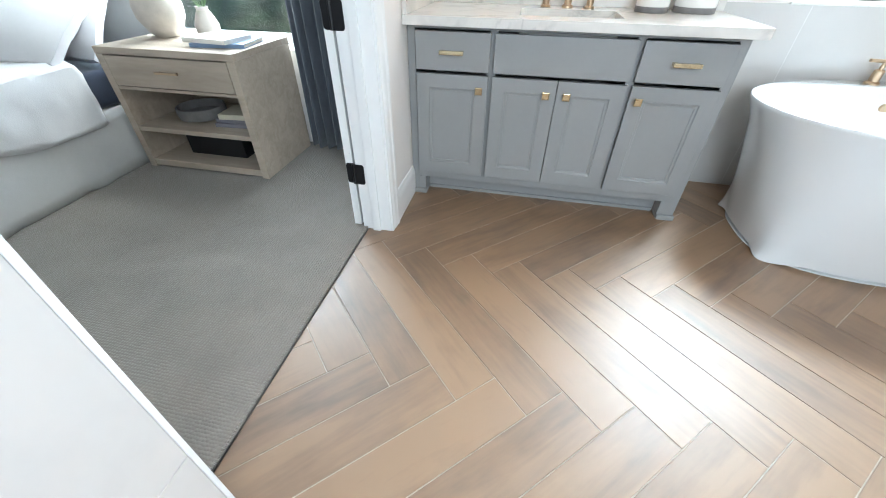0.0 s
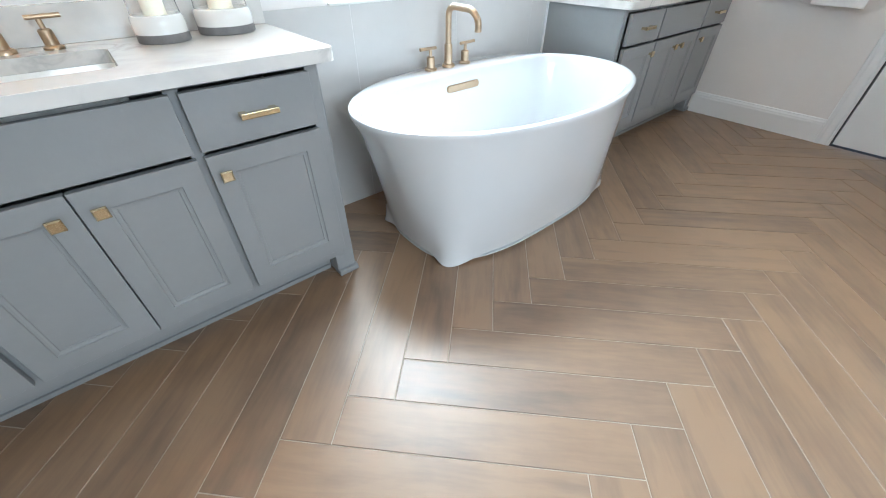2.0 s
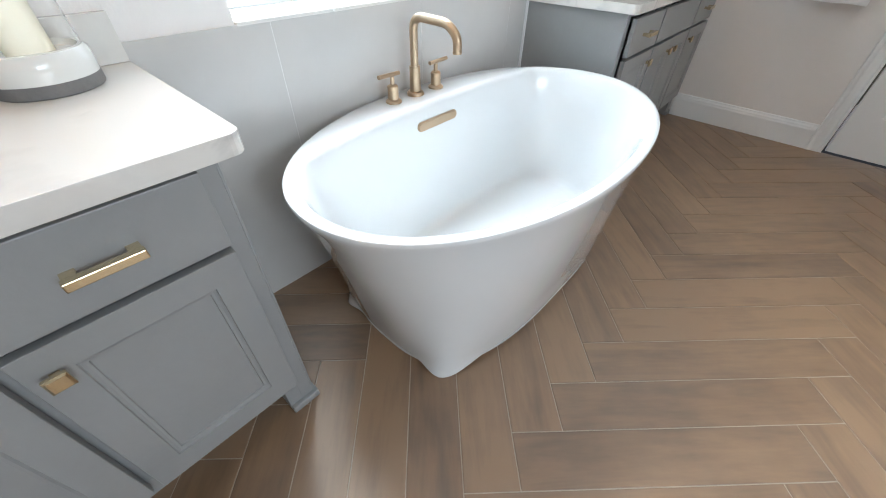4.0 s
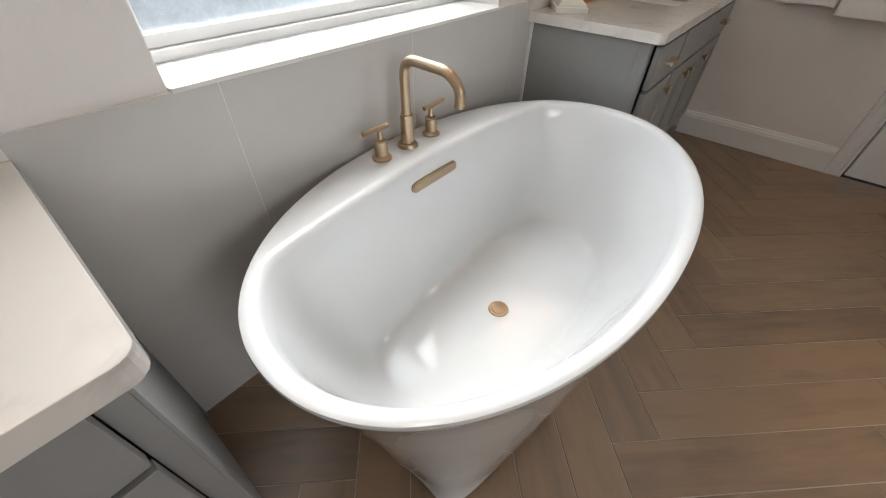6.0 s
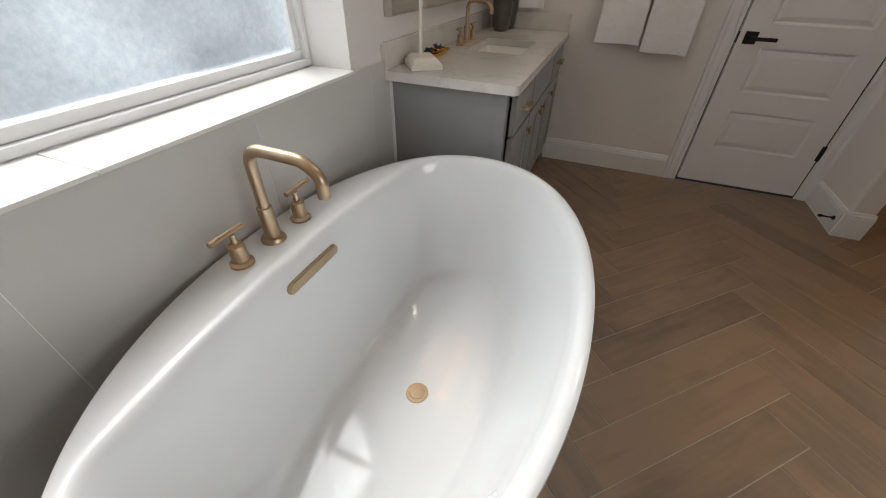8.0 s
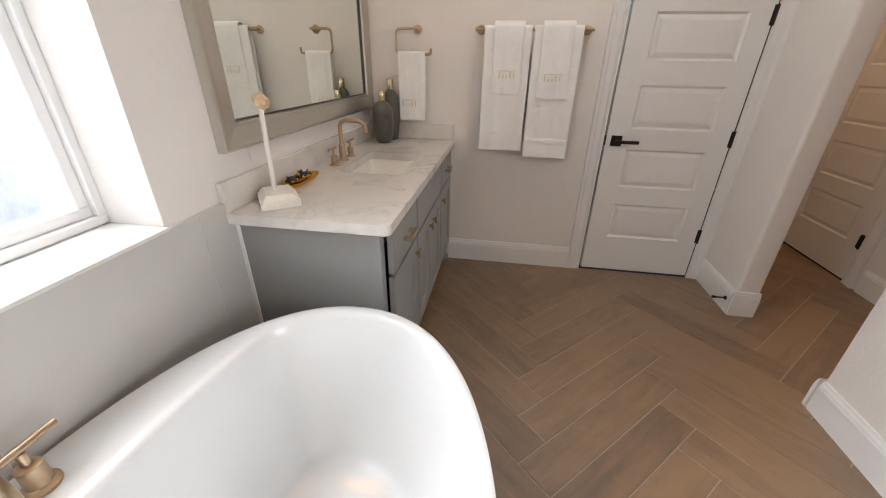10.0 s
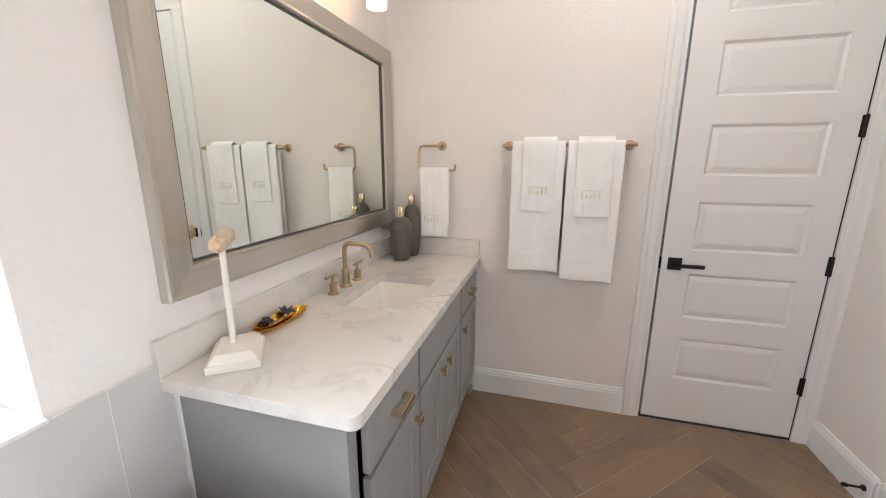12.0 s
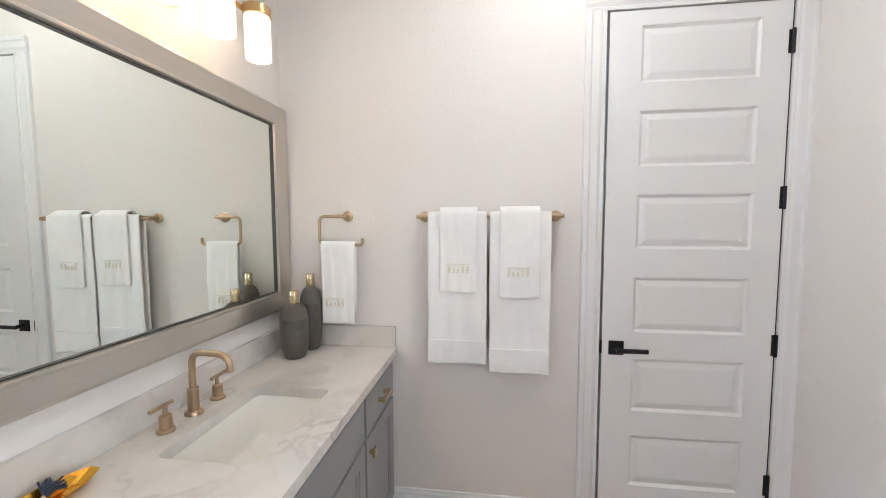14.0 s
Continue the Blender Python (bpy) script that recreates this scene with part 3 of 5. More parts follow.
# large wall tiles below the window
wainscot = tagged(part("wainscot", box(1.04, 2.85, YT + 0.0008, YN - 0.0005, 0.0, 0.9425), TILE_GROUT), "grey-beige large-format wall tiling below the window", "wall tile", kind="structure")
for a, b in ((1.04, 1.458), (1.460, 2.078), (2.080, 2.690), (2.692, 2.85)):
    part("tile", box(a, b, YT, YT + 0.0006, 0.002, 0.9435), TILE, wainscot)
marble_wall = tagged(part("tiled_wall", box(XW - 0.0118, XW - 0.004, -0.85, 0.474, 0, CEIL), GROUT), "pale marble wall tiles with metal edge trim", "wall tile", kind="structure")
for k, (za, zb) in enumerate(((0.002, 0.31), (0.313, 0.92), (0.923, 1.53), (1.533, 2.14), (2.143, 2.75), (2.753, 3.05))):
    for ya, yb in ((-0.85, -0.14), (-0.137, 0.470)):
        part("tile", box(XW - 0.0038, XW, ya, yb, za, zb, 0.0008, 1), MARBLE_TILE, marble_wall)
part("edge_trim", box(XW - 0.011, XW + 0.003, 0.4705, 0.482, 0, CEIL, 0.002), TRIM, marble_wall, "slim pale edge trim")
part("end_face", box(-0.525, XW - 0.0115, 0.4755, 0.485, 0, 2.459), TRIM, marble_wall)

# outside
structure("ground", box(-150, 150, 2.95, 200, -0.6, -0.3), LAWN, "green lawn outside the windows", "lawn")
hedge_bm = bmesh.new()
bmesh.ops.create_grid(hedge_bm, x_segments=80, y_segments=12, size=1)
for v in hedge_bm.verts:
    x, t = v.co.x * 9, (v.co.y + 1) / 2
    v.co = Vector((x, 7.2 + 0.7 * t + 0.5 * noise.noise(Vector((x, t * 3, 1))), -0.35 + 2.3 * t + 0.35 * noise.noise(Vector((x * 1.3, t * 4, 7)))))
structure("hedge", hedge_bm, HEDGE, "uneven green hedge beyond the lawn", "hedge", True)

# ---------------------------------------------------------------- bathtub
def corner_toe(p, cx, cy, a, b):
    """1 at the four corners of the foot, falling to 0 between them."""
    turn = math.atan2(abs(p[1] - cy) / b, abs(p[0] - cx) / a)
    return math.exp(-((turn - 0.66) / 0.17) ** 2)


tub = thing("bathtub", 1.957, 2.153, 0, "white oval freestanding bathtub against the tiled wall", "bathtub")
TX, TY = 0.035, -0.017                     # base centre from the rim's centre
rings = []
for z, a, b, n, cx, cy in ((0.0, 0.648, 0.356, 3.0, TX, TY), (0.02, 0.649, 0.357, 3.0, TX, TY), (0.05, 0.652, 0.359, 3.0, TX, TY), (0.085, 0.657, 0.364, 3.0, TX * 0.95, TY * 0.95), (0.12, 0.663, 0.369, 3.0, TX * 0.9, TY * 0.9),
                           (0.17, 0.671, 0.377, 2.95, TX * 0.82, TY * 0.82), (0.22, 0.680, 0.387, 2.85, TX * 0.75, TY * 0.75), (0.33, 0.699, 0.408, 2.65, TX * 0.55, TY * 0.5), (0.44, 0.722, 0.431, 2.45, TX * 0.35, TY * 0.3),
                           (0.53, 0.744, 0.452, 2.28, TX * 0.2, TY * 0.1), (0.59, 0.767, 0.471, 2.14, 0, 0), (0.608, 0.776, 0.4775, 2.1, 0, 0),
                           (0.620, 0.7805, 0.4803, 2.1, 0, 0), (0.628, 0.7815, 0.481, 2.1, 0, 0), (0.6335, 0.7795, 0.479, 2.1, 0, 0), (0.6365, 0.7735, 0.473, 2.1, 0, 0)):
    ring = oval(cx, cy, a, b, n, z, 160)
    if z < 0.32:
        k, lift = 0.085 * (1 - z / 0.32) ** 2, 0.026 * max(0.0, 1 - z / 0.05)
        toe = lambda x, y: corner_toe((x, y), cx, cy, a, b)
        ring = [(cx + (x - cx) * (1 + k * toe(x, y)), cy + (y - cy) * (1 + k * toe(x, y)), zz + lift * (1 - toe(x, y))) for x, y, zz in ring]
    rings.append(ring)
# a slim rolled lip; the basin follows it but for a straight, wide deck at the wall
for z, a, b, n, cap, sx in ((0.6378, 0.764, 0.4635, 2.1, 0.330, 0), (0.6365, 0.754, 0.4535, 2.1, 0.312, 0), (0.632, 0.746, 0.4455, 2.1, 0.303, 0), (0.620, 0.738, 0.438, 2.1, 0.297, 0), (0.58, 0.724, 0.426, 2.12, 0.291, 0),
                            (0.48, 0.694, 0.400, 2.2, 0.282, 0.004), (0.37, 0.657, 0.369, 2.35, 0.270, 0.010), (0.27, 0.617, 0.337, 2.5, 0.256, 0.018), (0.20, 0.582, 0.308, 2.6, 0.242, 0.025),
                            (0.170, 0.562, 0.292, 2.65, 0.232, 0.028), (0.152, 0.548, 0.281, 2.65, 0.224, 0.03), (0.139, 0.531, 0.268, 2.65, 0.212, 0.03), (0.132, 0.505, 0.247, 2.6, 0.197, 0.03), (0.1295, 0.40, 0.18, 2.5, 0.2, 0.03), (0.128, 0.2, 0.09, 2.3, 0.2, 0.01), (0.127, 0.05, 0.03, 2.0, 0.2, 0)):
    ring = []
    for x, y, zz in oval(sx, -0.004, a, b, n, z, 160):
        lim = cap - 0.07 * (x / 0.72) ** 2
        soft = 0.008 if z > 0.61 else 0.022
        ring.append((x, y - soft * math.log1p(math.exp(min(40, (y - lim) / soft))), zz))
    rings.append(ring)
part("tub_shell", loft(rings, False, True), TUB, tub, smooth=True)
part("plinth", loft([oval(TX, TY, 0.644, 0.352, 3.0, 0.0), oval(TX, TY, 0.644, 0.352, 3.0, 0.006), oval(TX, TY, 0.630, 0.339, 3.0, 0.009), oval(TX, TY, 0.628, 0.337, 3.0, 0.045)]), TUB, tub, smooth=True)
drain = part("drain", turned(lathe([(0.0, 0.004), (0.024, 0.003), (0.026, 0.0), (0.036, 0.0), (0.038, -0.004)]), pose(-0.018, -0.040, 0.131)), BRONZE, tub, "round bronze drain", True)
ov = bmesh.new()
bmesh.ops.create_circle(ov, cap_ends=True, segments=40, radius=0.018)
for v in ov.verts:
    v.co.x += math.copysign(0.094, v.co.x) if abs(v.co.x) > 1e-6 else 0
ext = bmesh.ops.extrude_face_region(ov, geom=list(ov.faces))
bmesh.ops.translate(ov, vec=(0, 0, 0.012), verts=[v for v in ext["geom"] if isinstance(v, bmesh.types.BMVert)])
bmesh.ops.bevel(ov, geom=[e for e in ov.edges if e.verts[0].co.z > 0.01 and e.verts[1].co.z > 0.01], offset=0.004, segments=3, affect="EDGES")
part("overflow_cover", turned(ov, pose(-0.006, 0.290, 0.560, 84, 0, 0)), BRONZE, tub, "bronze overflow bar", True)


def faucet(name, x, y, z, label, spout_r, riser, top, reach, drop, gap, scale, group):
    """A gooseneck spout that reaches to -y with a lever handle on each side."""
    f = thing(name, x, y, z, label, "faucet", group)
    s = scale
    flange = lambda r, h: [(r, 0), (r, 0.006 * s), (r * 0.86, 0.011 * s), (r * 0.62, 0.012 * s), (r * 0.62, h)]
    part("spout_base", lathe([(0.030 * s, 0), (0.030 * s, 0.007 * s), (0.025 * s, 0.013 * s), (0.019 * s, 0.014 * s), (0.018 * s, riser), (0.0175 * s, riser + 0.003), (0.0, riser + 0.003)]), BRONZE, f, smooth=True)
    part("spout", tube([(0, 0, riser - 0.01), (0, 0, top), (0, -reach * 0.80, top - 0.004), (0, -reach, top - drop * 0.5), (0, -reach, top - drop)], spout_r, 18, 0.045 * s), BRONZE, f, smooth=True)
    part("aerator", turned(lathe([(spout_r * 0.70, 0.002), (spout_r * 1.04, 0.002), (spout_r * 1.06, 0.009), (spout_r * 1.0, 0.0115), (spout_r * 0.7, 0.0115)], 24), pose(0, -reach, top - drop - 0.006)), BRONZE, f, "ring at the spout's mouth", True)
    for side in (-1, 1):
        m = pose(side * gap, 0, 0)
        h = part("handle_base", turned(lathe([(0.027 * s, 0), (0.027 * s, 0.006 * s), (0.022 * s, 0.011 * s), (0.0185 * s, 0.012 * s), (0.0180 * s, 0.052 * s), (0.014 * s, 0.056 * s), (0.0075 * s, 0.057 * s), (0.007 * s, 0.082 * s), (0, 0.082 * s)]), m), BRONZE, f, smooth=True)
        part("lever", turned(tube([(-0.030 * s, 0.0, 0.087 * s), (0.056 * s, 0.0, 0.089 * s)], 0.0068 * s, 14), m @ pose(0, 0, 0, 0, 0, 180 if side < 0 else 0)), BRONZE, h, smooth=True)
    return f


faucet("tub_faucet", 1.944, 2.553, 0.6365, "champagne-bronze gooseneck tub faucet with two lever handles", 0.0155, 0.105, 0.275, 0.212, 0.085, 0.118, 1.15, "bathroom faucets")


# ---------------------------------------------------------------- vanities
def shaker(name, x0, x1, z0, z1, y, parent, framed):
    """A drawer front or a framed door; its face is at y, looking to -y."""
    bm = bmesh.new()
    if not framed:
        box(x0, x1, y, y + 0.022, z0, z1, 0.002, bm=bm)
    else:
        w = 0.062
        rect = lambda i, yy: [(x0 + i, yy, z0 + i), (x1 - i, yy, z0 + i), (x1 - i, yy, z1 - i), (x0 + i, yy, z1 - i)]
        join(bm, loft([rect(i, y + d) for i, d in ((0, 0.022), (0, 0.0012), (0.0012, 0), (w - 0.0008, 0), (w, 0.001), (w + 0.001, 0.004), (w + 0.007, 0.006), (w + 0.012, 0.0065), (w + 0.0135, 0.0098))]))
    return part(name, bm, GREY, parent)


def knob(x, y, z, parent):
    part("knob", turned(loft([[(a, b, c) for a, b in ((-r, -r), (r, -r), (r, r), (-r, r))] for r, c in ((0.007, 0.0), (0.007, 0.012), (0.0155, 0.016), (0.0165, 0.018), (0.0165, 0.024), (0.013, 0.027))]), pose(x, y, z, 90, 0, 0)), BRASS, parent, "square brass knob")


def pull(x, y, z, parent, half=0.055):
    bm = boxes((x - half, x + half, y - 0.036, y - 0.020, z - 0.0085, z + 0.0085), bevel=0.002)
    for s in (-1, 1):
        box(x + s * (half - 0.012) - 0.010, x + s * (half - 0.012) + 0.010, y - 0.0205, y + 0.001, z - 0.0065, z + 0.0065, 0.001, bm=bm)
    part("pull", bm, BRASS, parent, "slim brass bar pull")


def vanity(x0, e1, e2, x1, YF, label):
    """YF is the face of its doors and drawers."""
    v = thing("vanity_cabinet", 0, 0, 0, label, "vanity cabinet", "vanity cabinets")
    yb = YF + 0.029
    bm = boxes((x0 + 0.001, x0 + 0.019, yb + 0.02, YN - 0.002, 0.10, 0.8664), (x1 - 0.019, x1 - 0.001, yb + 0.02, YN - 0.002, 0.10, 0.8664),
               (x0 + 0.02, x1 - 0.02, yb + 0.0205, YN - 0.02, 0.10, 0.118), (x0 + 0.02, x1 - 0.02, YN - 0.019, YN - 0.002, 0.10, 0.8664))
    part("body", bm, GREY, v)
    # face frame with stiles, rails and end feet
    st = 0.036
    rows = [(x0, x0 + st, 0.0, 0.8666), (x1 - st, x1, 0.0, 0.8666), (x0 + st, x1 - st, 0.848, 0.8666), (x0 + st, x1 - st, 0.105, 0.170), (e1 - 0.018, e1 + 0.018, 0.170, 0.848), (e2 - 0.018, e2 + 0.018, 0.170, 0.848)]
    part("face_frame", boxes(*[(a, b, yb, yb + 0.02, c, d) for a, b, c, d in rows], bevel=0.0008), GREY, v)
    part("drawer_divider", box(x0 + st, x1 - st, yb + 0.10, yb + 0.115, 0.655, 0.685), GREY, v)
    foot = [(0.0, 0.0), (0.012, 0.0), (0.012, 0.018), (0.006, 0.026), (0.0, 0.028)]
    for a, b in ((x0, x0 + 0.075), (x1 - 0.075, x1)):
        bm = box(a, b, yb + 0.0003, yb + 0.075, 0.0285, 0.1045, 0.001)
        box(a - 0.006 if a == x0 and x0 > 0 else a, b + (0.014 if b == x1 and x0 < 0 else 0.006), yb - 0.014, yb + 0.08, 0.0, 0.028, 0.004, bm=bm)
        part("foot", bm, GREY, v)
        box_b = box(a, b, yb + 0.5, YN - 0.002, 0.0, 0.0995)
        part("foot", box_b, GREY, v)
    part("toe_board", boxes((x0 + 0.075, x1 - 0.075, yb + 0.082, yb + 0.097, 0.002, 0.099), (x0 + 0.082, x1 - 0.082, yb + 0.072, yb + 0.0818, 0.0, 0.018)), GREY, v)
    ex, s_ = (x0, -1) if x0 > 0 else (x1, 1)      # the free end
    ends = lambda d: (min(ex, ex + s_ * d), max(ex, ex + s_ * d))
    part("end_stile", box(*ends(0.006), yb, yb + 0.045, 0.03, 0.8664, 0.001), GREY, v)
    part("scribe_strip", box(*ends(0.006), YN - 0.030, YN - 0.016, 0.0, 0.8664, 0.001), TRIM if x0 > 0 else GREY, v)
    part("end_panel", box(*ends(0.002), yb + 0.046, YN - 0.031, 0.10, 0.8664, 0.0005), GREY, v)
    m = (e1 + e2) / 2
    for k, (a, b) in enumerate(((x0 + 0.045, e1 - 0.010), (e1 + 0.010, e2 - 0.010), (e2 + 0.010, x1 - 0.036))):
        d = shaker("drawer_front", a, b, 0.680, 0.842, YF, v, False)
        if k != 1:
            pull((a + b) / 2, YF, 0.762, d)
    for a, b, kx in ((x0 + 0.045, e1 - 0.010, e1 - 0.048), (e1 + 0.010, m - 0.002, m - 0.046), (m + 0.002, e2 - 0.010, m + 0.046), (e2 + 0.010, x1 - 0.036, e2 + 0.046)):
        d = shaker("cabinet_door", a, b, 0.155, 0.664, YF, v, True)
        knob(kx, YF, 0.603, d)
    return v


vanity(XW + 0.004, 0.024, 0.642, 1.044, 2.115, "grey painted vanity cabinet with brass knobs beside the doorway")
vanity(2.842, 3.270, 3.912, XE - 0.004, 2.088, "grey painted vanity cabinet with brass pulls under the mirror")


def countertop(x0, x1, sx0, sx1, sy0, sy1, left_free, right_free, label):
    c = thing("countertop", 0, 0, 0, label, "countertop", "vanity countertops")
    y0, z0 = 2.072, TOP - 0.038
    bm = bmesh.new()
    # a slab with a rectangular hole
    outer = [(x0, y0), (x1, y0), (x1, YN - 0.001), (x0, YN - 0.001)]
    r = 0.026
    def rounded(pts, free):
        out = []
        for (px, py), f, (dx, dy) in zip(pts, free, ((1, 1), (-1, 1), (-1, -1), (1, -1))):
            if not f:
                out.append((px, py))
                continue
            cx, cy = px + dx * r, py + dy * r
            a0 = {(1, 1): 180, (-1, 1): 270, (-1, -1): 0, (1, -1): 90}[(dx, dy)]
            out += [(cx + r * math.cos(radians(a0 + k * 18)), cy + r * math.sin(radians(a0 + k * 18))) for k in range(6)]
        return out
    op = rounded(outer, (left_free, right_free, False, False))
    hole = rounded([(sx0, sy0), (sx1, sy0), (sx1, sy1), (sx0, sy1)], (True,) * 4)
    loops = {}
    for z in (z0, TOP):
        vo = [bm.verts.new((x, y, z)) for x, y in op]
        vh = [bm.verts.new((x, y, z)) for x, y in hole]
        es = [bm.edges.new((l[i], l[(i + 1) % len(l)])) for l in (vo, vh) for i in range(len(l))]
        bmesh.ops.triangle_fill(bm, edges=es, use_beauty=True)
        loops[z] = (vo, vh)
    for i in (0, 1):
        a, b = loops[z0][i], loops[TOP][i]
        for k in range(len(a)):
            bm.faces.new((a[k], a[(k + 1) % len(a)], b[(k + 1) % len(a)], b[k]))
    bmesh.ops.recalc_face_normals(bm, faces=bm.faces)
    slab = part("slab", bm, MARBLE, c)
    bev = slab.modifiers.new("bevel", "BEVEL")
    bev.width, bev.segments, bev.limit_method, bev.angle_limit = 0.006, 3, "ANGLE", radians(50)
    part("backsplash", box(x0, x1, YN - 0.021, YN - 0.0008, TOP + 0.0003, TOP + 0.103, 0.0015), MARBLE, c)
    side = (x1 - 0.0205, x1 - 0.0005) if left_free else (x0 + 0.0005, x0 + 0.0205)
    part("side_splash", box(*side, y0 + 0.006, YN - 0.0215, TOP + 0.0003, TOP + 0.103, 0.0015), MARBLE, c)
    # undermount basin
    s = thing("sink", (sx0 + sx1) / 2, (sy0 + sy1) / 2, z0, "white rectangular undermount sink", "sink", "vanity sinks")
    w, d = (sx1 - sx0) / 2 + 0.004, (sy1 - sy0) / 2 + 0.004
    rings = [oval(0, dy, w - i, d - i * dd, nn, z, 96) for i, dd, dy, z, nn in ((-0.012, 1, 0, -0.001, 14), (0.0, 1, 0, -0.001, 14), (0.003, 1, 0, -0.012, 14), (0.040, 0.8, 0, -0.122, 12), (0.045, 0.8, 0, -0.131, 11), (0.054, 0.8, 0, -0.136, 10), (0.075, 0.8, 0.0, -0.138, 8), (0.13, 0.7, 0.01, -0.141, 5), (0.19, 0.58, 0.02, -0.143, 3))]
    basin = part("basin", loft(rings, False, True), SINK, s, smooth=True)
    part("sink_drain", turned(lathe([(0.0, 0.003), (0.018, 0.002), (0.022, 0.0), (0.026, -0.002)]), pose(0, -0.035, -0.1405)), BRONZE, s, smooth=True)
    return c


countertop(XW + 0.003, 1.086, 0.12, 0.565, 2.20, 2.492, False, True, "white veined marble countertop on the doorway vanity")
countertop(2.808, XE - 0.003, 3.402, 3.848, 2.20, 2.492, True, False, "white veined marble countertop below the mirror")
for fx in (0.342, 3.625):
    faucet("sink_faucet", fx, 2.566, TOP + 0.0005, "champagne-bronze gooseneck sink faucet with two lever handles", 0.0105, 0.082, 0.205, 0.135, 0.055, 0.107, 0.92, "bathroom faucets")

# ---------------------------------------------------------------- mirror
MX0, MX1, MZ0, MZ1, MF = 2.856, 4.348, 1.096, 2.085, 0.092
mirror = thing("wall_mirror", (MX0 + MX1) / 2, YN, (MZ0 + MZ1) / 2, "large wall mirror in a wide brushed silver frame", "mirror")
hw, hh = (MX1 - MX0) / 2, (MZ1 - MZ0) / 2
FRAME = [(0.0, -0.001), (0.0, -0.030), (0.004, -0.036), (0.012, -0.038), (0.075, -0.026), (0.080, -0.027), (0.086, -0.026), (MF, -0.012), (MF, -0.001)]
for k, (w, h, m) in enumerate(((hw, hh, pose(0, 0, 0)), (hw, hh, pose(0, 0, 0, 0, 180, 0)), (hh, hw, pose(0, 0, 0, 0, 90, 0)), (hh, hw, pose(0, 0, 0, 0, -90, 0)))):
    bm = bmesh.new()
    ends = [[bm.verts.new((s * (w - i), y, -h + i)) for i, y in FRAME] for s in (-1, 1)]
    n_ = len(FRAME)
    for i in range(n_):
        bm.faces.new((ends[0][i], ends[0][(i + 1) % n_], ends[1][(i + 1) % n_], ends[1][i]))
    bm.faces.new(ends[0]), bm.faces.new(ends[1])
    bmesh.ops.recalc_face_normals(bm, faces=bm.faces)
    bar = part("frame_bar", bm, SILVER, mirror)
    bar.matrix_basis = m
gx, gz = hw - MF, hh - MF
part("inner_bead", boxes((-gx, gx, -0.017, -0.0095, -gz, -gz + 0.0035), (-gx, gx, -0.017, -0.0095, gz - 0.0035, gz), (-gx, -gx + 0.0035, -0.017, -0.0095, -gz + 0.0035, gz - 0.0035), (gx - 0.0035, gx, -0.017, -0.0095, -gz + 0.0035, gz - 0.0035)), BEAD, mirror, "thin dark inner bead")
part("mirror_glass", box(-hw + MF - 0.004, hw - MF + 0.004, -0.009, -0.005, -hh + MF - 0.004, hh - MF + 0.004), MIRROR, mirror)


# ---------------------------------------------------------------- wall light over a mirror
def vanity_light(x, lit, label):
    v = thing("wall_light", x, YN, 2.352, label, "wall light", "vanity wall lights")
    plate = box(-0.085, 0.155, -0.022, -0.0005, -0.109, 0.06)
    bmesh.ops.bevel(plate, geom=[e for e in plate.edges if abs(e.verts[0].co.y - e.verts[1].co.y) > 0.01], offset=0.022, segments=5, affect="EDGES", profile=0.5)
    part("backplate", plate, LAMP_BRASS, v, "brass backplate with rounded corners", True)
    part("crossbar", tube([(-0.53, -0.06, 0.03), (0.53, -0.06, 0.03)], 0.009), LAMP_BRASS, v, smooth=True)
    for s in (-0.04, 0.11):
        part("arm", tube([(s, -0.02, 0.03), (s, -0.06, 0.03)], 0.008), LAMP_BRASS, v)
    for k in range(5):
        sx = (k - 2) * 0.22
        part("cap", turned(lathe([(0.0, 0.045), (0.05, 0.045), (0.053, 0.042), (0.053, 0.008), (0.05, 0.006)]), pose(sx, -0.105, 0)), LAMP_BRASS, v, smooth=True)
        part("cap_arm", tube([(sx, -0.055, 0.028), (sx, -0.1, 0.028)], 0.007), LAMP_BRASS, v)
        part("shade", turned(lathe([(0.049, 0.007), (0.050, 0.0), (0.050, -0.158), (0.047, -0.163), (0.044, -0.16), (0.044, 0.0)], close=False), pose(sx, -0.105, 0)), (OPAL_OFF if k == 4 else OPAL_LIT) if lit else OPAL_WARM, v, "white opal glass cylinder", True)
    return v


vanity_light(3.59, True, "brass vanity light with five opal glass shades")
vanity_light(0.34, False, "brass vanity light with five opal glass shades")
# discs out of view, modelled to go with the added fill lamps
for cx, cy, watts in (*FILL_LIGHTS, (4.7, -0.3, 5)):
    c = thing("fill_light_disc", cx, cy, CEIL, "flat round white ceiling disc, unseen, added for fill light", "ceiling light", "ceiling lights")
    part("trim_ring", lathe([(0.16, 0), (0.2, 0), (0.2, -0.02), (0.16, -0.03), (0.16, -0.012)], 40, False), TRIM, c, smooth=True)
    part("lens", lathe([(0.0, -0.0125), (0.16, -0.0125)], 40, False), FILL_LENS, c)

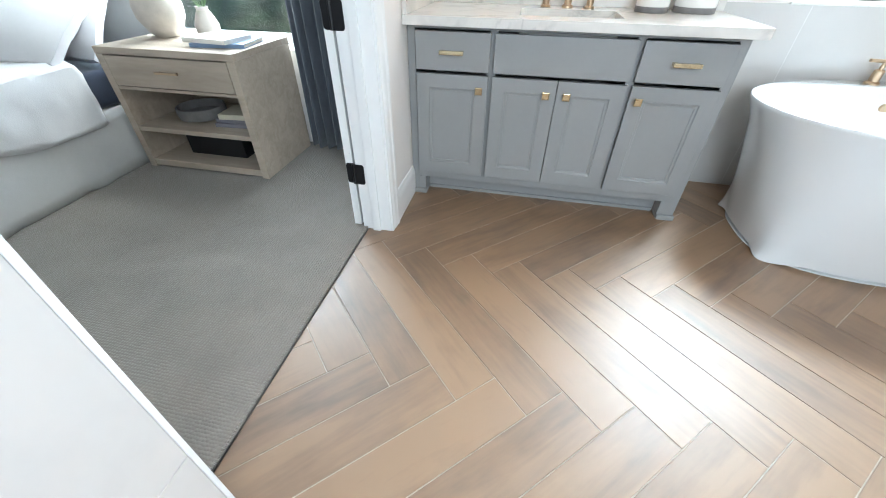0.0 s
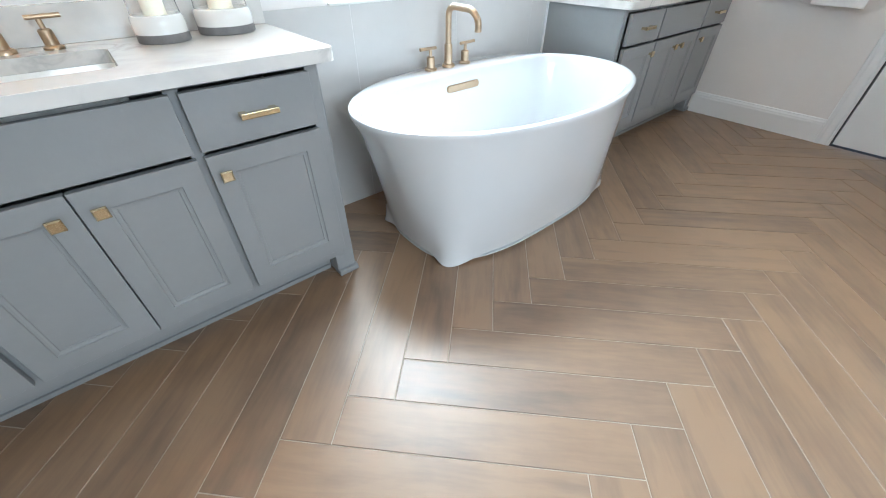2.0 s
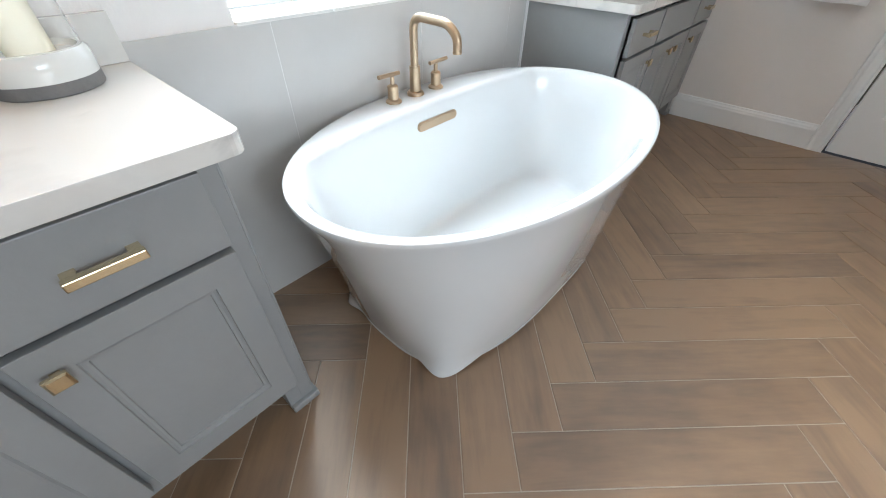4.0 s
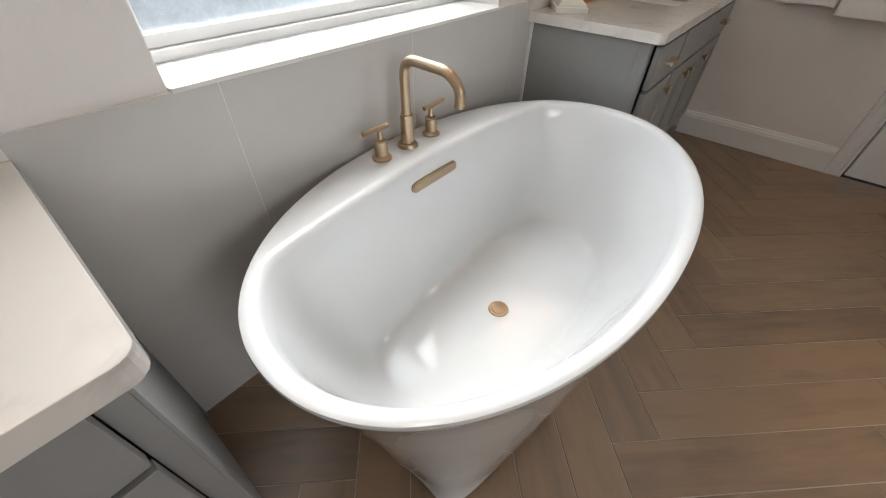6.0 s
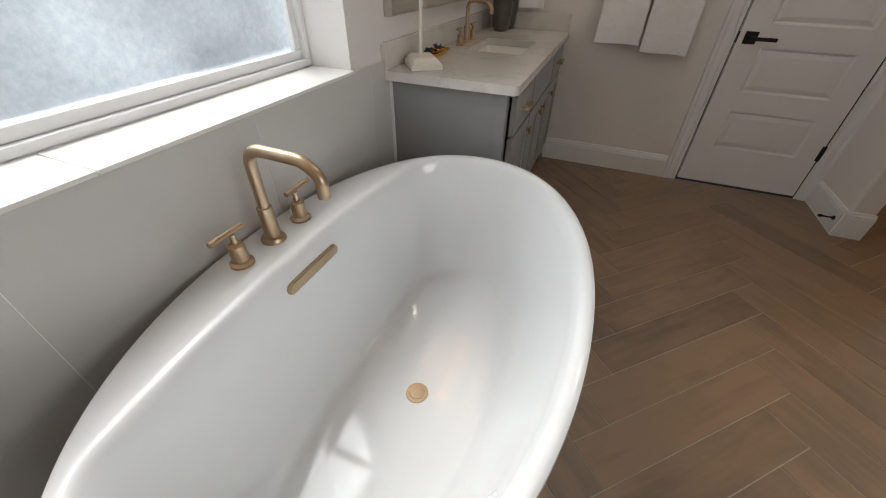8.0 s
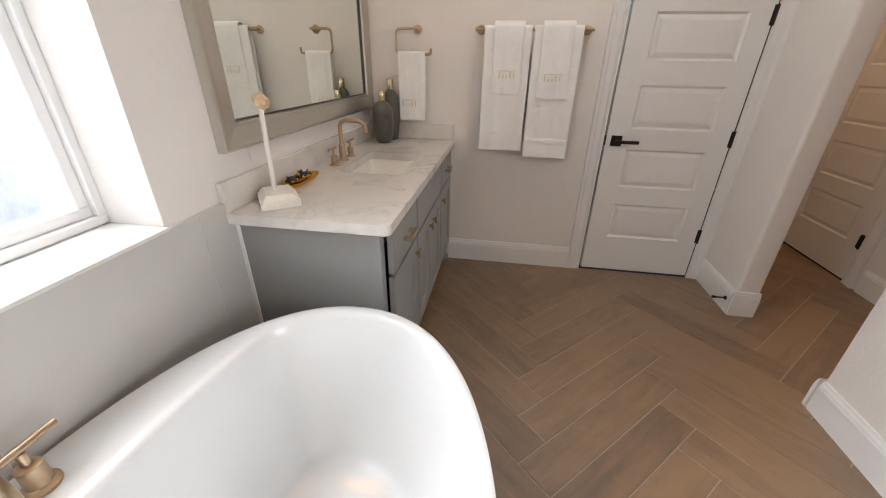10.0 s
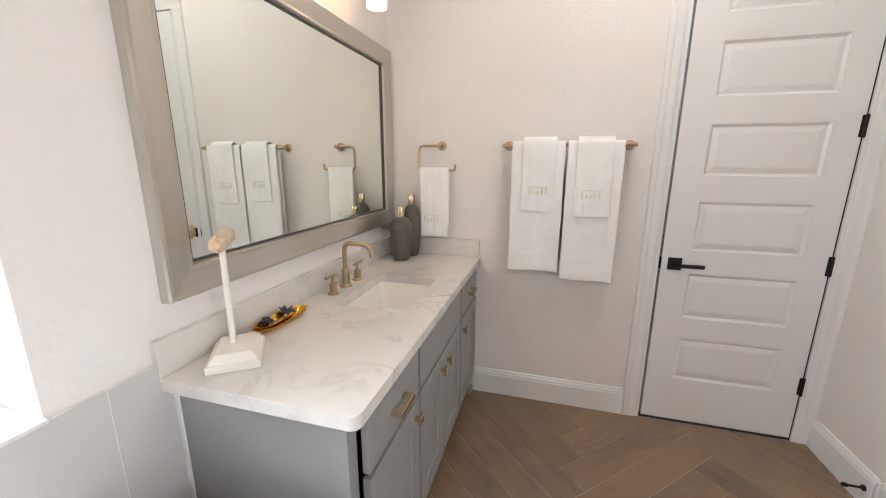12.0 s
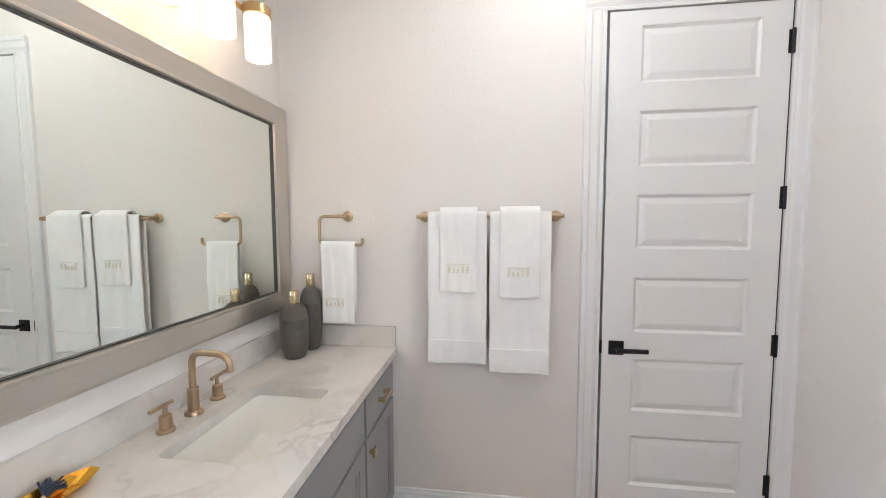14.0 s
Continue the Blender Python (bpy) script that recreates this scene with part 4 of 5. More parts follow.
# ---------------------------------------------------------------- towels and rails
def towel(x, yc, width, zt, front, back, r, thick, parent_thing, seed, flare=0.0):
    """Cloth folded over a rail that runs along y at (x, zt); front and back are its drops."""
    path = [(x - r, zt - front + front * k / 16) for k in range(16)]
    path += [(x - r * math.cos(a), zt + r * math.sin(a)) for a in (math.pi * k / 8 for k in range(9))]
    path += [(x + r, zt - back * k / 12) for k in range(1, 13)]
    cols = 22
    bm = bmesh.new()
    grid = []
    for i, (px, pz) in enumerate(path):
        row = []
        drop = max(0.0, zt - pz)
        for k in range(cols + 1):
            t = k / cols - 0.5
            wave = 0.006 * noise.noise(Vector((t * 5, drop * 2.2, seed))) * min(1, drop * 6) + 0.002 * noise.noise(Vector((t * 18, drop * 9, seed + 4)))
            sag = 0.006 * noise.noise(Vector((t * 3, seed, 2))) if drop > 0.1 else 0
            edge = 0.003 * noise.noise(Vector((drop * 7, seed, 9 + (t > 0))))
            row.append(bm.verts.new((px + wave * (1 if px < x else 0.4), yc + t * (width + flare * drop) + edge, pz + sag)))
        grid.append(row)
    for a, b in zip(grid, grid[1:]):
        for k in range(cols):
            bm.faces.new((a[k], a[k + 1], b[k + 1], b[k]))
    bmesh.ops.recalc_face_normals(bm, faces=bm.faces)
    ob = part("towel", bm, TERRY, parent_thing, smooth=True)
    s = ob.modifiers.new("thickness", "SOLIDIFY")
    s.thickness, s.offset = thick, 1.0
    b = ob.modifiers.new("soft_edge", "BEVEL")
    b.width, b.segments, b.limit_method = thick * 0.42, 2, "ANGLE"
    return ob


def hanging_towel(label, *args, band=None, mark=None, **kw):
    t = thing("towel", 0, 0, 0, label, "towel", "towels on the wall")
    x, yc, width, zt, front, back, r, thick, seed = args
    cloth = towel(x, yc, width, zt, front, back, r, thick, t, seed, **kw)
    cloth.name = "cloth"
    xf = x - r - thick
    if band:
        part("woven_band", box(xf - 0.003, xf + 0.004, yc - width / 2 + 0.004, yc + width / 2 - 0.004, zt - front + band, zt - front + band + 0.022, 0.001), TERRY, t)
    if mark:
        my, mz, w = mark
        xm = xf - 0.0045
        bm = tube([(xm, my + w * 0.5, mz + 0.020), (xm, my + w * 0.25, mz + 0.027), (xm, my - w * 0.1, mz + 0.021), (xm, my - w * 0.5, mz + 0.025)], 0.0022, 8, 0.02)
        for k in range(5):
            q = my + w * (0.40 - 0.20 * k)
            join(bm, box(xm - 0.0015, xm + 0.002, q - 0.0045, q + 0.0045, mz - 0.017, mz + (0.004 if k in (1, 2) else 0.016), 0.0012, 1))
        part("embroidery", bm, THREAD, t, "pale gold embroidered mark")
    return t


BX, BZ = 4.288, 1.553
rail = thing("towel_rail", XE, 1.62, BZ, "bronze towel bar fixed to the wall", "towel bar")
part("bar", tube([(BX - XE, -0.335, 0), (BX - XE, 0.335, 0)], 0.0095), BRONZE, rail, smooth=True)
for s in (-1, 1):
    post = part("post", turned(lathe([(0.026, 0), (0.026, 0.007), (0.022, 0.011), (0.012, 0.013), (0.011, 0.075), (0, 0.077)]), pose(0, s * 0.307, 0, 0, -90, 0)), BRONZE, rail, smooth=True)
    part("collar", tube([(BX - XE, s * 0.29, 0), (BX - XE, s * 0.32, 0)], 0.0125), BRONZE, rail, smooth=True)
hanging_towel("white terry bath towel folded over the bronze bar", BX, 1.763, 0.272, BZ, 0.688, 0.62, 0.0135, 0.009, 1.3, band=0.09)
hanging_towel("white terry bath towel folded over the bronze bar", BX, 1.478, 0.272, BZ, 0.722, 0.66, 0.0135, 0.009, 5.1, band=0.09)
hanging_towel("small white hand towel with gold embroidery over a bath towel", BX, 1.757, 0.172, BZ + 0.006, 0.355, 0.25, 0.0295, 0.008, 2.7, mark=(1.755, 1.312, 0.105))
hanging_towel("small white hand towel with gold embroidery over a bath towel", BX, 1.480, 0.178, BZ + 0.006, 0.375, 0.25, 0.0295, 0.008, 8.2, mark=(1.487, 1.298, 0.105))

ring_h = thing("towel_ring", XE, 2.317, 1.556, "open bronze towel ring fixed to the wall", "towel ring")
part("rosette", turned(lathe([(0.026, 0), (0.026, 0.007), (0.022, 0.011), (0.0115, 0.013), (0.0105, 0.065), (0, 0.067)]), pose(0, 0, 0, 0, -90, 0)), BRONZE, ring_h, smooth=True)
RXO = 4.30 - XE
part("loop", tube([(RXO, -0.012, 0), (RXO, 0.124, 0.0), (RXO, 0.124, -0.138), (RXO, -0.092, -0.138), (RXO, -0.092, -0.105)], 0.0075, 14, 0.03), BRONZE, ring_h, smooth=True)
hanging_towel("white hand towel with gold embroidery hanging from the ring", 4.30, 2.345, 0.172, 1.418, 0.385, 0.33, 0.0105, 0.007, 3.3, mark=(2.362, 1.135, 0.10), flare=-0.02)


# ---------------------------------------------------------------- on the counters
def bottle(x, y, r, h, label):
    b = thing("bottle", x, y, TOP + 0.0005, label, "bottle", "bottles beside the mirror")
    body = h - 0.062
    part("body", lathe([(0, 0.0), (r * 0.64, 0.0), (r * 0.73, 0.005), (r * 0.90, body * 0.16), (r * 0.98, body * 0.36), (r * 1.0, body * 0.58), (r * 0.99, body * 0.72), (r * 1.01, body * 0.735), (r * 0.975, body * 0.75), (r * 0.90, body * 0.85), (r * 0.74, body * 0.93), (r * 0.52, body * 0.98), (r * 0.40, body * 0.995), (r * 0.36, body), (0, body)], 40), SMOKE, b, "dark smoked glass", True)
    part("cap", turned(lathe([(0.0195, 0), (0.0205, 0.002), (0.0205, 0.058), (0.019, 0.061), (0, 0.0615)], 28), pose(0, 0, body)), BRASS, b, "brass cap", True)
    return b


bottle(4.155, 2.506, 0.064, 0.312, "squat dark smoked-glass bottle with a brass cap")
bottle(4.281, 2.487, 0.053, 0.372, "tall dark smoked-glass bottle with a brass cap")

stand = thing("jewellery_stand", 2.957, 2.537, TOP + 0.0005, "white wooden jewellery stand with a faceted T bar", "jewellery stand", rz=37)
part("base", loft([[(a * x, b * y, z) for a, b in ((-1, -1), (1, -1), (1, 1), (-1, 1))] for x, y, z in ((0.084, 0.066, 0), (0.085, 0.067, 0.002), (0.085, 0.067, 0.020), (0.083, 0.065, 0.0215), (0.077, 0.059, 0.0225), (0.076, 0.058, 0.030), (0.062, 0.044, 0.044), (0.060, 0.042, 0.0445))]), CREAM_WOOD, stand)
part("post", tube([(0.012, 0.008, 0.04), (-0.002, 0.004, 0.335)], 0.0085), CREAM_WOOD, stand, smooth=True)
part("cross_bar", tube([(-0.070, 0, 0.35), (0.070, 0, 0.35)], 0.0225, 20), PALE_WOOD, stand, "pale turned wood bar", True)
for s in (-1, 1):
    part("end_cap", loft([[(s * d, r * math.cos(a), 0.35 + r * math.sin(a)) for a in (math.pi / 3 * k + 0.5 for k in range(6))] for d, r in ((0.0705, 0.0225), (0.079, 0.0225), (0.090, 0.009))]), RAW_WOOD, stand, "raw wood facets")

tray = thing("trinket_tray", 3.198, 2.575, TOP + 0.0005, "faceted gold trinket tray holding dark earrings", "tray", rz=-3)
def tray_ring(a, b, z, c=0.35):
    return [(-a, -b * c, z), (-a * 0.62, -b, z), (a * 0.62, -b, z), (a, -b * c, z), (a, b * c, z), (a * 0.62, b, z), (-a * 0.62, b, z), (-a, b * c, z)]
part("dish", loft([tray_ring(0.085, 0.02, 0), tray_ring(0.122, 0.041, 0.022), tray_ring(0.120, 0.039, 0.0225), tray_ring(0.084, 0.020, 0.004)], True, True), GOLD, tray)
part("inner_dish", turned(loft([tray_ring(0.070, 0.016, 0), tray_ring(0.094, 0.033, 0.020), tray_ring(0.092, 0.031, 0.0205), tray_ring(0.069, 0.0155, 0.003)], True, True), pose(-0.016, 0.001, 0.0085, 0, 0, 3)), GOLD, tray)
def earring(x, y, rz, seed, label):
    e = thing("earring", x, y, TOP + 0.0135, label, "earring", "earrings in the tray", rz)
    bm = bmesh.new()
    for k in range(44):
        a, l = noise.noise(Vector((k * 1.7, seed, 0))) * 2.2, 0.036 + 0.012 * noise.noise(Vector((k, seed, 5)))
        join(bm, tube([(0, 0, 0.006), (l * 0.5 * math.cos(a), l * 0.5 * math.sin(a), 0.020 + 0.016 * noise.noise(Vector((k * 2.1, seed, 3)))), (l * math.cos(a), l * math.sin(a), 0.020 + 0.024 * noise.noise(Vector((k * 3.3, seed, 8))))], 0.0025, 5))
    part("tassel", bm, NAVY, e, "navy blue thread tassel")
    part("bead", turned(lathe([(0, -0.006), (0.004, -0.004), (0.006, 0), (0.004, 0.004), (0, 0.006)], 12), pose(-0.004, 0, 0.010)), BRASS, e, smooth=True)
earring(3.165, 2.580, 150, 1.0, "navy tassel earring lying in the gold tray")
earring(3.215, 2.572, 20, 6.0, "navy tassel earring lying in the gold tray")


def hurricane(x, y, r, h, label):
    c = thing("candle_holder", x, y, TOP + 0.0005, label, "candle holder", "candle holders")
    part("foot", lathe([(0, 0), (r * 0.98, 0), (r, 0.002), (r, 0.024), (0, 0.024)], 48), STONE, c, "grey stone foot", True)
    part("cup", lathe([(0, 0.0243), (r * 1.005, 0.0243), (r * 1.01, 0.045), (r * 0.99, 0.066), (r * 0.93, 0.072), (r * 0.84, 0.073), (r * 0.82, 0.060), (0, 0.058)], 48), PORCELAIN, c, "white ceramic cup", True)
    glass = part("glass_shade", lathe([(r * 0.885, 0.0745), (r * 0.915, 0.0745), (r * 0.84, h * 0.6), (r * 0.80, h), (r * 0.775, h), (r * 0.815, h * 0.6), (r * 0.885, 0.0745)], 48, False), CLEAR, c, smooth=True)
    glass.visible_shadow = False
    part("candle", lathe([(0, 0.0585), (r * 0.42, 0.0585), (r * 0.42, h * 0.62), (r * 0.39, h * 0.63), (0, h * 0.62)], 32), WAX, c, "ivory pillar candle", True)
    part("wick", tube([(0, 0, h * 0.62), (0.001, 0, h * 0.62 + 0.012)], 0.0012, 6), GAP_SHADE_AND_WICK, c)
    return c


hurricane(0.722, 2.500, 0.073, 0.26, "glass candle holder on a white cup with grey stone foot")
hurricane(0.922, 2.545, 0.090, 0.32, "larger glass candle holder on a white cup with grey stone foot")

# spring door stop on the nib's baseboard
stop = thing("door_stop", 3.97, YS + 0.0165, 0.085, "black rod door stop screwed to the baseboard", "door stop")
part("rod", tube([(0, 0, 0), (0, 0.07, 0)], 0.005, 10), BLACK, stop)
part("plate", tube([(0, 0, 0), (0, 0.006, 0)], 0.013, 14), BLACK, stop)
part("tip", tube([(0, 0.062, 0), (0, 0.078, 0)], 0.009, 12), BLACK, stop, "black rubber tip")

# ---------------------------------------------------------------- bedroom
NX0, NX1, NY0, NY1, NT = -2.12, -1.275, 2.065, 2.60, 0.705
ns = thing("nightstand", (NX0 + NX1) / 2, (NY0 + NY1) / 2, 0.010, "limed-oak nightstand with one drawer and two open shelves", "nightstand")
hx, hy, nt = (NX1 - NX0) / 2, (NY1 - NY0) / 2, NT - 0.01
part("top", box(-hx, hx, -hy, hy, nt - 0.035, nt, 0.002), OAK, ns)
for s in (-1, 1):
    part("side_panel", box(s * hx - (0.045 if s > 0 else 0), s * hx + (0.045 if s < 0 else 0), -hy, hy, 0, nt - 0.0355, 0.002), OAK, ns)
part("back_panel", box(-hx + 0.0455, hx - 0.0455, hy - 0.015, hy - 0.001, 0.055, nt - 0.036), OAK, ns)
part("shelf", box(-hx + 0.0455, hx - 0.0455, -hy + 0.004, hy - 0.016, 0.235, 0.262, 0.0015), OAK, ns)
part("shelf", box(-hx + 0.0455, hx - 0.0455, -hy + 0.002, hy - 0.016, 0.012, 0.052, 0.0015), OAK, ns)
part("drawer_shelf", box(-hx + 0.0455, hx - 0.0455, -hy + 0.002, hy - 0.016, 0.478, 0.495, 0.0015), OAK, ns)
dr = part("drawer", box(-hx + 0.050, hx - 0.050, -hy - 0.002, hy - 0.05, 0.500, nt - 0.042, 0.0015), OAK, ns)
part("pull", boxes((-0.07, 0.07, -hy - 0.024, -hy - 0.014, 0.578, 0.590), (-0.06, -0.05, -hy - 0.015, -hy, 0.579, 0.589), (0.05, 0.06, -hy - 0.015, -hy, 0.579, 0.589), bevel=0.0015), BRONZE, dr, "slim bronze pull")

bowl = thing("bowl", -1.80, 2.30, 0.2725, "shallow grey stoneware bowl on the nightstand shelf", "bowl")
part("vessel", lathe([(0, 0.0), (0.10, 0.0), (0.135, 0.012), (0.142, 0.04), (0.140, 0.075), (0.132, 0.078), (0.128, 0.072), (0.128, 0.03), (0.09, 0.016), (0, 0.014)], 44), STONE, bowl, smooth=True)


def book(x, y, z, w, d, h, rz, cover, label, group):
    b = thing("book", x, y, z, label, "book", group, rz)
    part("pages", box(-w / 2 + 0.004, w / 2 - 0.004, -d / 2 + 0.001, d / 2 - 0.004, 0.003, h - 0.003), PAPER, b)
    part("cover", boxes((-w / 2, w / 2, -d / 2, d / 2, 0, 0.0029), (-w / 2, w / 2, -d / 2, d / 2, h - 0.0029, h), (-w / 2, w / 2, -d / 2 - 0.003, -d / 2, 0.0, h)), cover, b)


book(-1.49, 2.27, 0.2725, 0.26, 0.19, 0.022, 4, BOOK_GREY, "grey hardback book in a shelf pile", "books on the shelf")
book(-1.49, 2.275, 0.295, 0.25, 0.185, 0.020, -3, BOOK_GREY, "grey hardback book in a shelf pile", "books on the shelf")
book(-1.475, 2.28, 0.3155, 0.24, 0.18, 0.03, 6, BOOK_CREAM, "cream hardback book on top of the pile", "books on the shelf")
book(-1.46, 2.30, NT + 0.0005, 0.30, 0.23, 0.020, 8, BOOK_BLUE, "pale blue magazine on the nightstand", "books on the nightstand")
book(-1.50, 2.28, NT + 0.021, 0.28, 0.21, 0.022, -6, PAPER, "white paperback book on the nightstand", "books on the nightstand")
crate = thing("storage_box", -1.70, 2.35, 0.063, "black open box on the lowest shelf", "box")
part("base", box(-0.20, 0.20, -0.15, 0.15, 0, 0.006, 0.001), BLACK, crate)
for a, b, c, d in ((-0.20, 0.20, -0.15, -0.144), (-0.20, 0.20, 0.144, 0.15), (-0.20, -0.194, -0.1435, 0.1435), (0.194, 0.20, -0.1435, 0.1435)):
    part("side_panel", box(a, b, c, d, 0.0065, 0.13, 0.001), BLACK, crate)

vase = thing("vase", -1.66, 2.42, NT + 0.0005, "small pale clay vase with green stems", "vase")
part("vessel", lathe([(0, 0), (0.04, 0), (0.062, 0.03), (0.066, 0.07), (0.045, 0.12), (0.03, 0.145), (0.034, 0.16), (0.029, 0.16), (0.025, 0.145), (0.04, 0.12), (0.055, 0.06), (0, 0.01)], 32), CLAY, vase, smooth=True)
for k in range(9):
    a, l = k * 2.4, 0.10 + 0.05 * noise.noise(Vector((k * 1.3, 2, 0)))
    tipv = Vector((l * math.cos(a), l * math.sin(a), 0.30 + 0.05 * noise.noise(Vector((k, 5, 1)))))
    st = part("stem", tube([(0, 0, 0.13), tipv * 0.5 + Vector((0, 0, 0.07)), tipv], 0.002, 6), LEAF, vase)
    bm = bmesh.new()
    for j in range(5):
        c = Vector((0, 0, 0.13)).lerp(tipv, 0.45 + 0.13 * j)
        b2 = a + 1.9 * j
        d = Vector((math.cos(b2), math.sin(b2), 0.25)) * 0.055
        sd = Vector((-math.sin(b2), math.cos(b2), 0)) * 0.016
        vs = [bm.verts.new(p) for p in (c, c + d * 0.45 + sd, c + d, c + d * 0.45 - sd)]
        bm.faces.new(vs)
    part("leaf", bm, LEAF, st)
lamp = thing("table_lamp", -1.95, 2.42, NT + 0.0005, "round cream ceramic table lamp base", "table lamp")
part("base", lathe([(0, 0), (0.06, 0), (0.09, 0.03), (0.125, 0.10), (0.13, 0.16), (0.11, 0.23), (0.06, 0.28), (0.02, 0.30), (0, 0.30)], 40), CLAY, lamp, smooth=True)
part("stem", tube([(0, 0, 0.295), (0, 0, 0.42)], 0.009), BRASS, lamp)
part("shade", lathe([(0.20, 0.40), (0.15, 0.68), (0.147, 0.68), (0.197, 0.40)], 40, False), LINEN, lamp, smooth=True)

# curtain: one pleated cloth
def pleats(x0, x1, y, depth, z0, z1, waves, mat, name, label, category):
    bm = bmesh.new()
    n_, rows = waves * 12, 14
    grid = []
    for j in range(rows + 1):
        t = j / rows
        row = []
        for k in range(n_ + 1):
            s = k / n_
            row.append(bm.verts.new((x0 + (x1 - x0) * s + 0.012 * math.sin(t * 3 + s * 9), y + depth * math.sin(s * waves * 2 * math.pi) * (1 - 0.25 * t) + 0.012 * noise.noise(Vector((s * 8, t * 3, 1))), z0 + (z1 - z0) * t)))
        grid.append(row)
    for a, b in zip(grid, grid[1:]):
        for k in range(n_):
            bm.faces.new((a[k], a[k + 1], b[k + 1], b[k]))
    ob = part(name, bm, mat, smooth=True)
    s = ob.modifiers.new("thickness", "SOLIDIFY")
    s.thickness = 0.004
    return tagged(ob, label, category)


pleats(-1.24, -0.86, 2.585, 0.035, 0.018, 2.5, 5, CURTAIN, "curtain", "slate-blue pleated curtain beside the bedroom window", "curtain")
rod = thing("curtain_rod", -1.75, 2.585, 2.53, "black curtain rod above the bedroom window", "curtain rod")
part("rod", tube([(-1.0, 0, 0), (1.0, 0, 0)], 0.012), BLACK, rod)
for s in (-0.9, 0.9):
    part("bracket", tube([(s, 0, 0), (s, 0.074, 0)], 0.008), BLACK, rod)

# bed: skirted base, mattress, quilt and pillows
GX1 = -2.165
bed = thing("bed", -3.2, 1.3, 0.010, "unmade-looking bed with white quilt and pale grey skirt", "bed")
part("base", box(-1.0, 1.0, -0.75, 1.28, 0.05, 0.36, 0.01), SKIRT, bed)
def skirt(a, b, name="skirt"):
    bm = bmesh.new()
    a, b = Vector(a), Vector(b)
    nrm = Vector(((b - a).y, -(b - a).x, 0)).normalized()
    n_ = int((b - a).length * 60)
    grid = []
    for j in range(7):
        t = j / 6
        grid.append([bm.verts.new(a.lerp(b, k / n_) + nrm * (0.002 + (1 - t) * (0.012 + 0.016 * max(0, math.sin(k * 0.19)) ** 6 - 0.01 * max(0, math.sin(k * 0.19 + 1.2)) ** 8)) + Vector((0, 0, 0.004 + t * 0.36))) for k in range(n_ + 1)])
    for p, q in zip(grid, grid[1:]):
        for k in range(n_):
            bm.faces.new((p[k], p[k + 1], q[k + 1], q[k]))
    bmesh.ops.recalc_face_normals(bm, faces=bm.faces)
    ob = part(name, bm, SKIRT, bed, smooth=True)
    ob.modifiers.new("thickness", "SOLIDIFY").thickness = 0.003
skirt((1.012, -0.76, 0), (1.012, 1.28, 0))
skirt((-1.0, -0.762, 0), (1.012, -0.762, 0))
part("mattress", box(-1.0, 1.0, -0.75, 1.28, 0.362, 0.56, 0.04, 4), NAVY, bed, "navy mattress side", True)
bm = bmesh.new()
NXG, NYG = 60, 60
grid = []
for j in range(NYG + 1):
    row = []
    for k in range(NXG + 1):
        x, y = -1.32 + 2.64 * k / NXG, -1.08 + 1.76 * j / NYG
        dx, dy = max(0, abs(x) - 0.98), max(0, -0.73 - y)
        over = max(dx, dy)
        px = math.copysign(0.98 + min(dx, 0.03) + 0.02 * min(1, dx * 6), x) if dx else x
        py = -0.73 - min(dy, 0.03) if dy else y
        wob = noise.noise(Vector((x * 2.6, y * 2.6, 3.1)))
        fine = noise.noise(Vector((x * 9, y * 9, 1.1)))
        z = 0.64 + 0.05 * wob + 0.015 * fine - over * (0.95 + 0.25 * noise.noise(Vector((y * 2.2, 0.3, x))))
        if over:
            px += math.copysign(0.03 * wob + 0.02 * fine, x) if dx else 0
        row.append(bm.verts.new((px, py + 0.03 * fine, max(z, 0.30))))
    grid.append(row)
for p, q in zip(grid, grid[1:]):
    for k in range(NXG):
        bm.faces.new((p[k], p[k + 1], q[k + 1], q[k]))
quilt = part("quilt", bm, LINEN, bed, "rumpled white quilt", True)
quilt.modifiers.new("thickness", "SOLIDIFY").thickness = 0.02
def pillow(x, y, z, w, d, h, rx, rz, label):
    p = thing("pillow", x, y, z, label, "pillow", "bed pillows")
    bm = bmesh.new()
    bmesh.ops.create_cube(bm, size=2)
    bmesh.ops.subdivide_edges(bm, edges=list(bm.edges), cuts=9, use_grid_fill=True)
    for v in bm.verts:
        u, t = v.co.x, v.co.y
        puff = max(0.06, (1 - abs(u) ** 3) * (1 - abs(t) ** 3)) ** 0.55
        v.co = Vector((u * w / 2 * (1 - 0.06 * (1 - abs(t))), t * d / 2 * (1 - 0.06 * (1 - abs(u))), v.co.z * h / 2 * puff + 0.008 * noise.noise(Vector((u * 4, t * 4, h)))))
    part("cover", turned(bm, pose(0, 0, 0, rx, 0, rz)), LINEN, p, smooth=True)
pillow(-2.62, 2.30, 0.80, 0.78, 0.5, 0.20, 52, 0, "plump white sleeping pillow against the headboard")
pillow(-2.58, 2.06, 0.76, 0.72, 0.46, 0.20, 34, 4, "plump white pillow leaning on another")
pillow(-3.55, 2.30, 0.80, 0.78, 0.5, 0.20, 52, 0, "plump white sleeping pillow against the headboard")
head = part("headboard", box(-1.03, 1.03, 1.285, 1.345, 0.0, 1.2, 0.02, 3), SKIRT, bed, "padded pale grey headboard", True)

# ---------------------------------------------------------------- floor planks, laid in herringbone
PW, PL, GAP = 0.1570, 0.8912, 0.0036
U0, V0 = -0.3122, 1.7805
SKEW = pose(1.9, 1.2, 0, 0, 0, -0.954) @ pose(-1.9, -1.2, 0)    # the floor is laid a degree off the walls
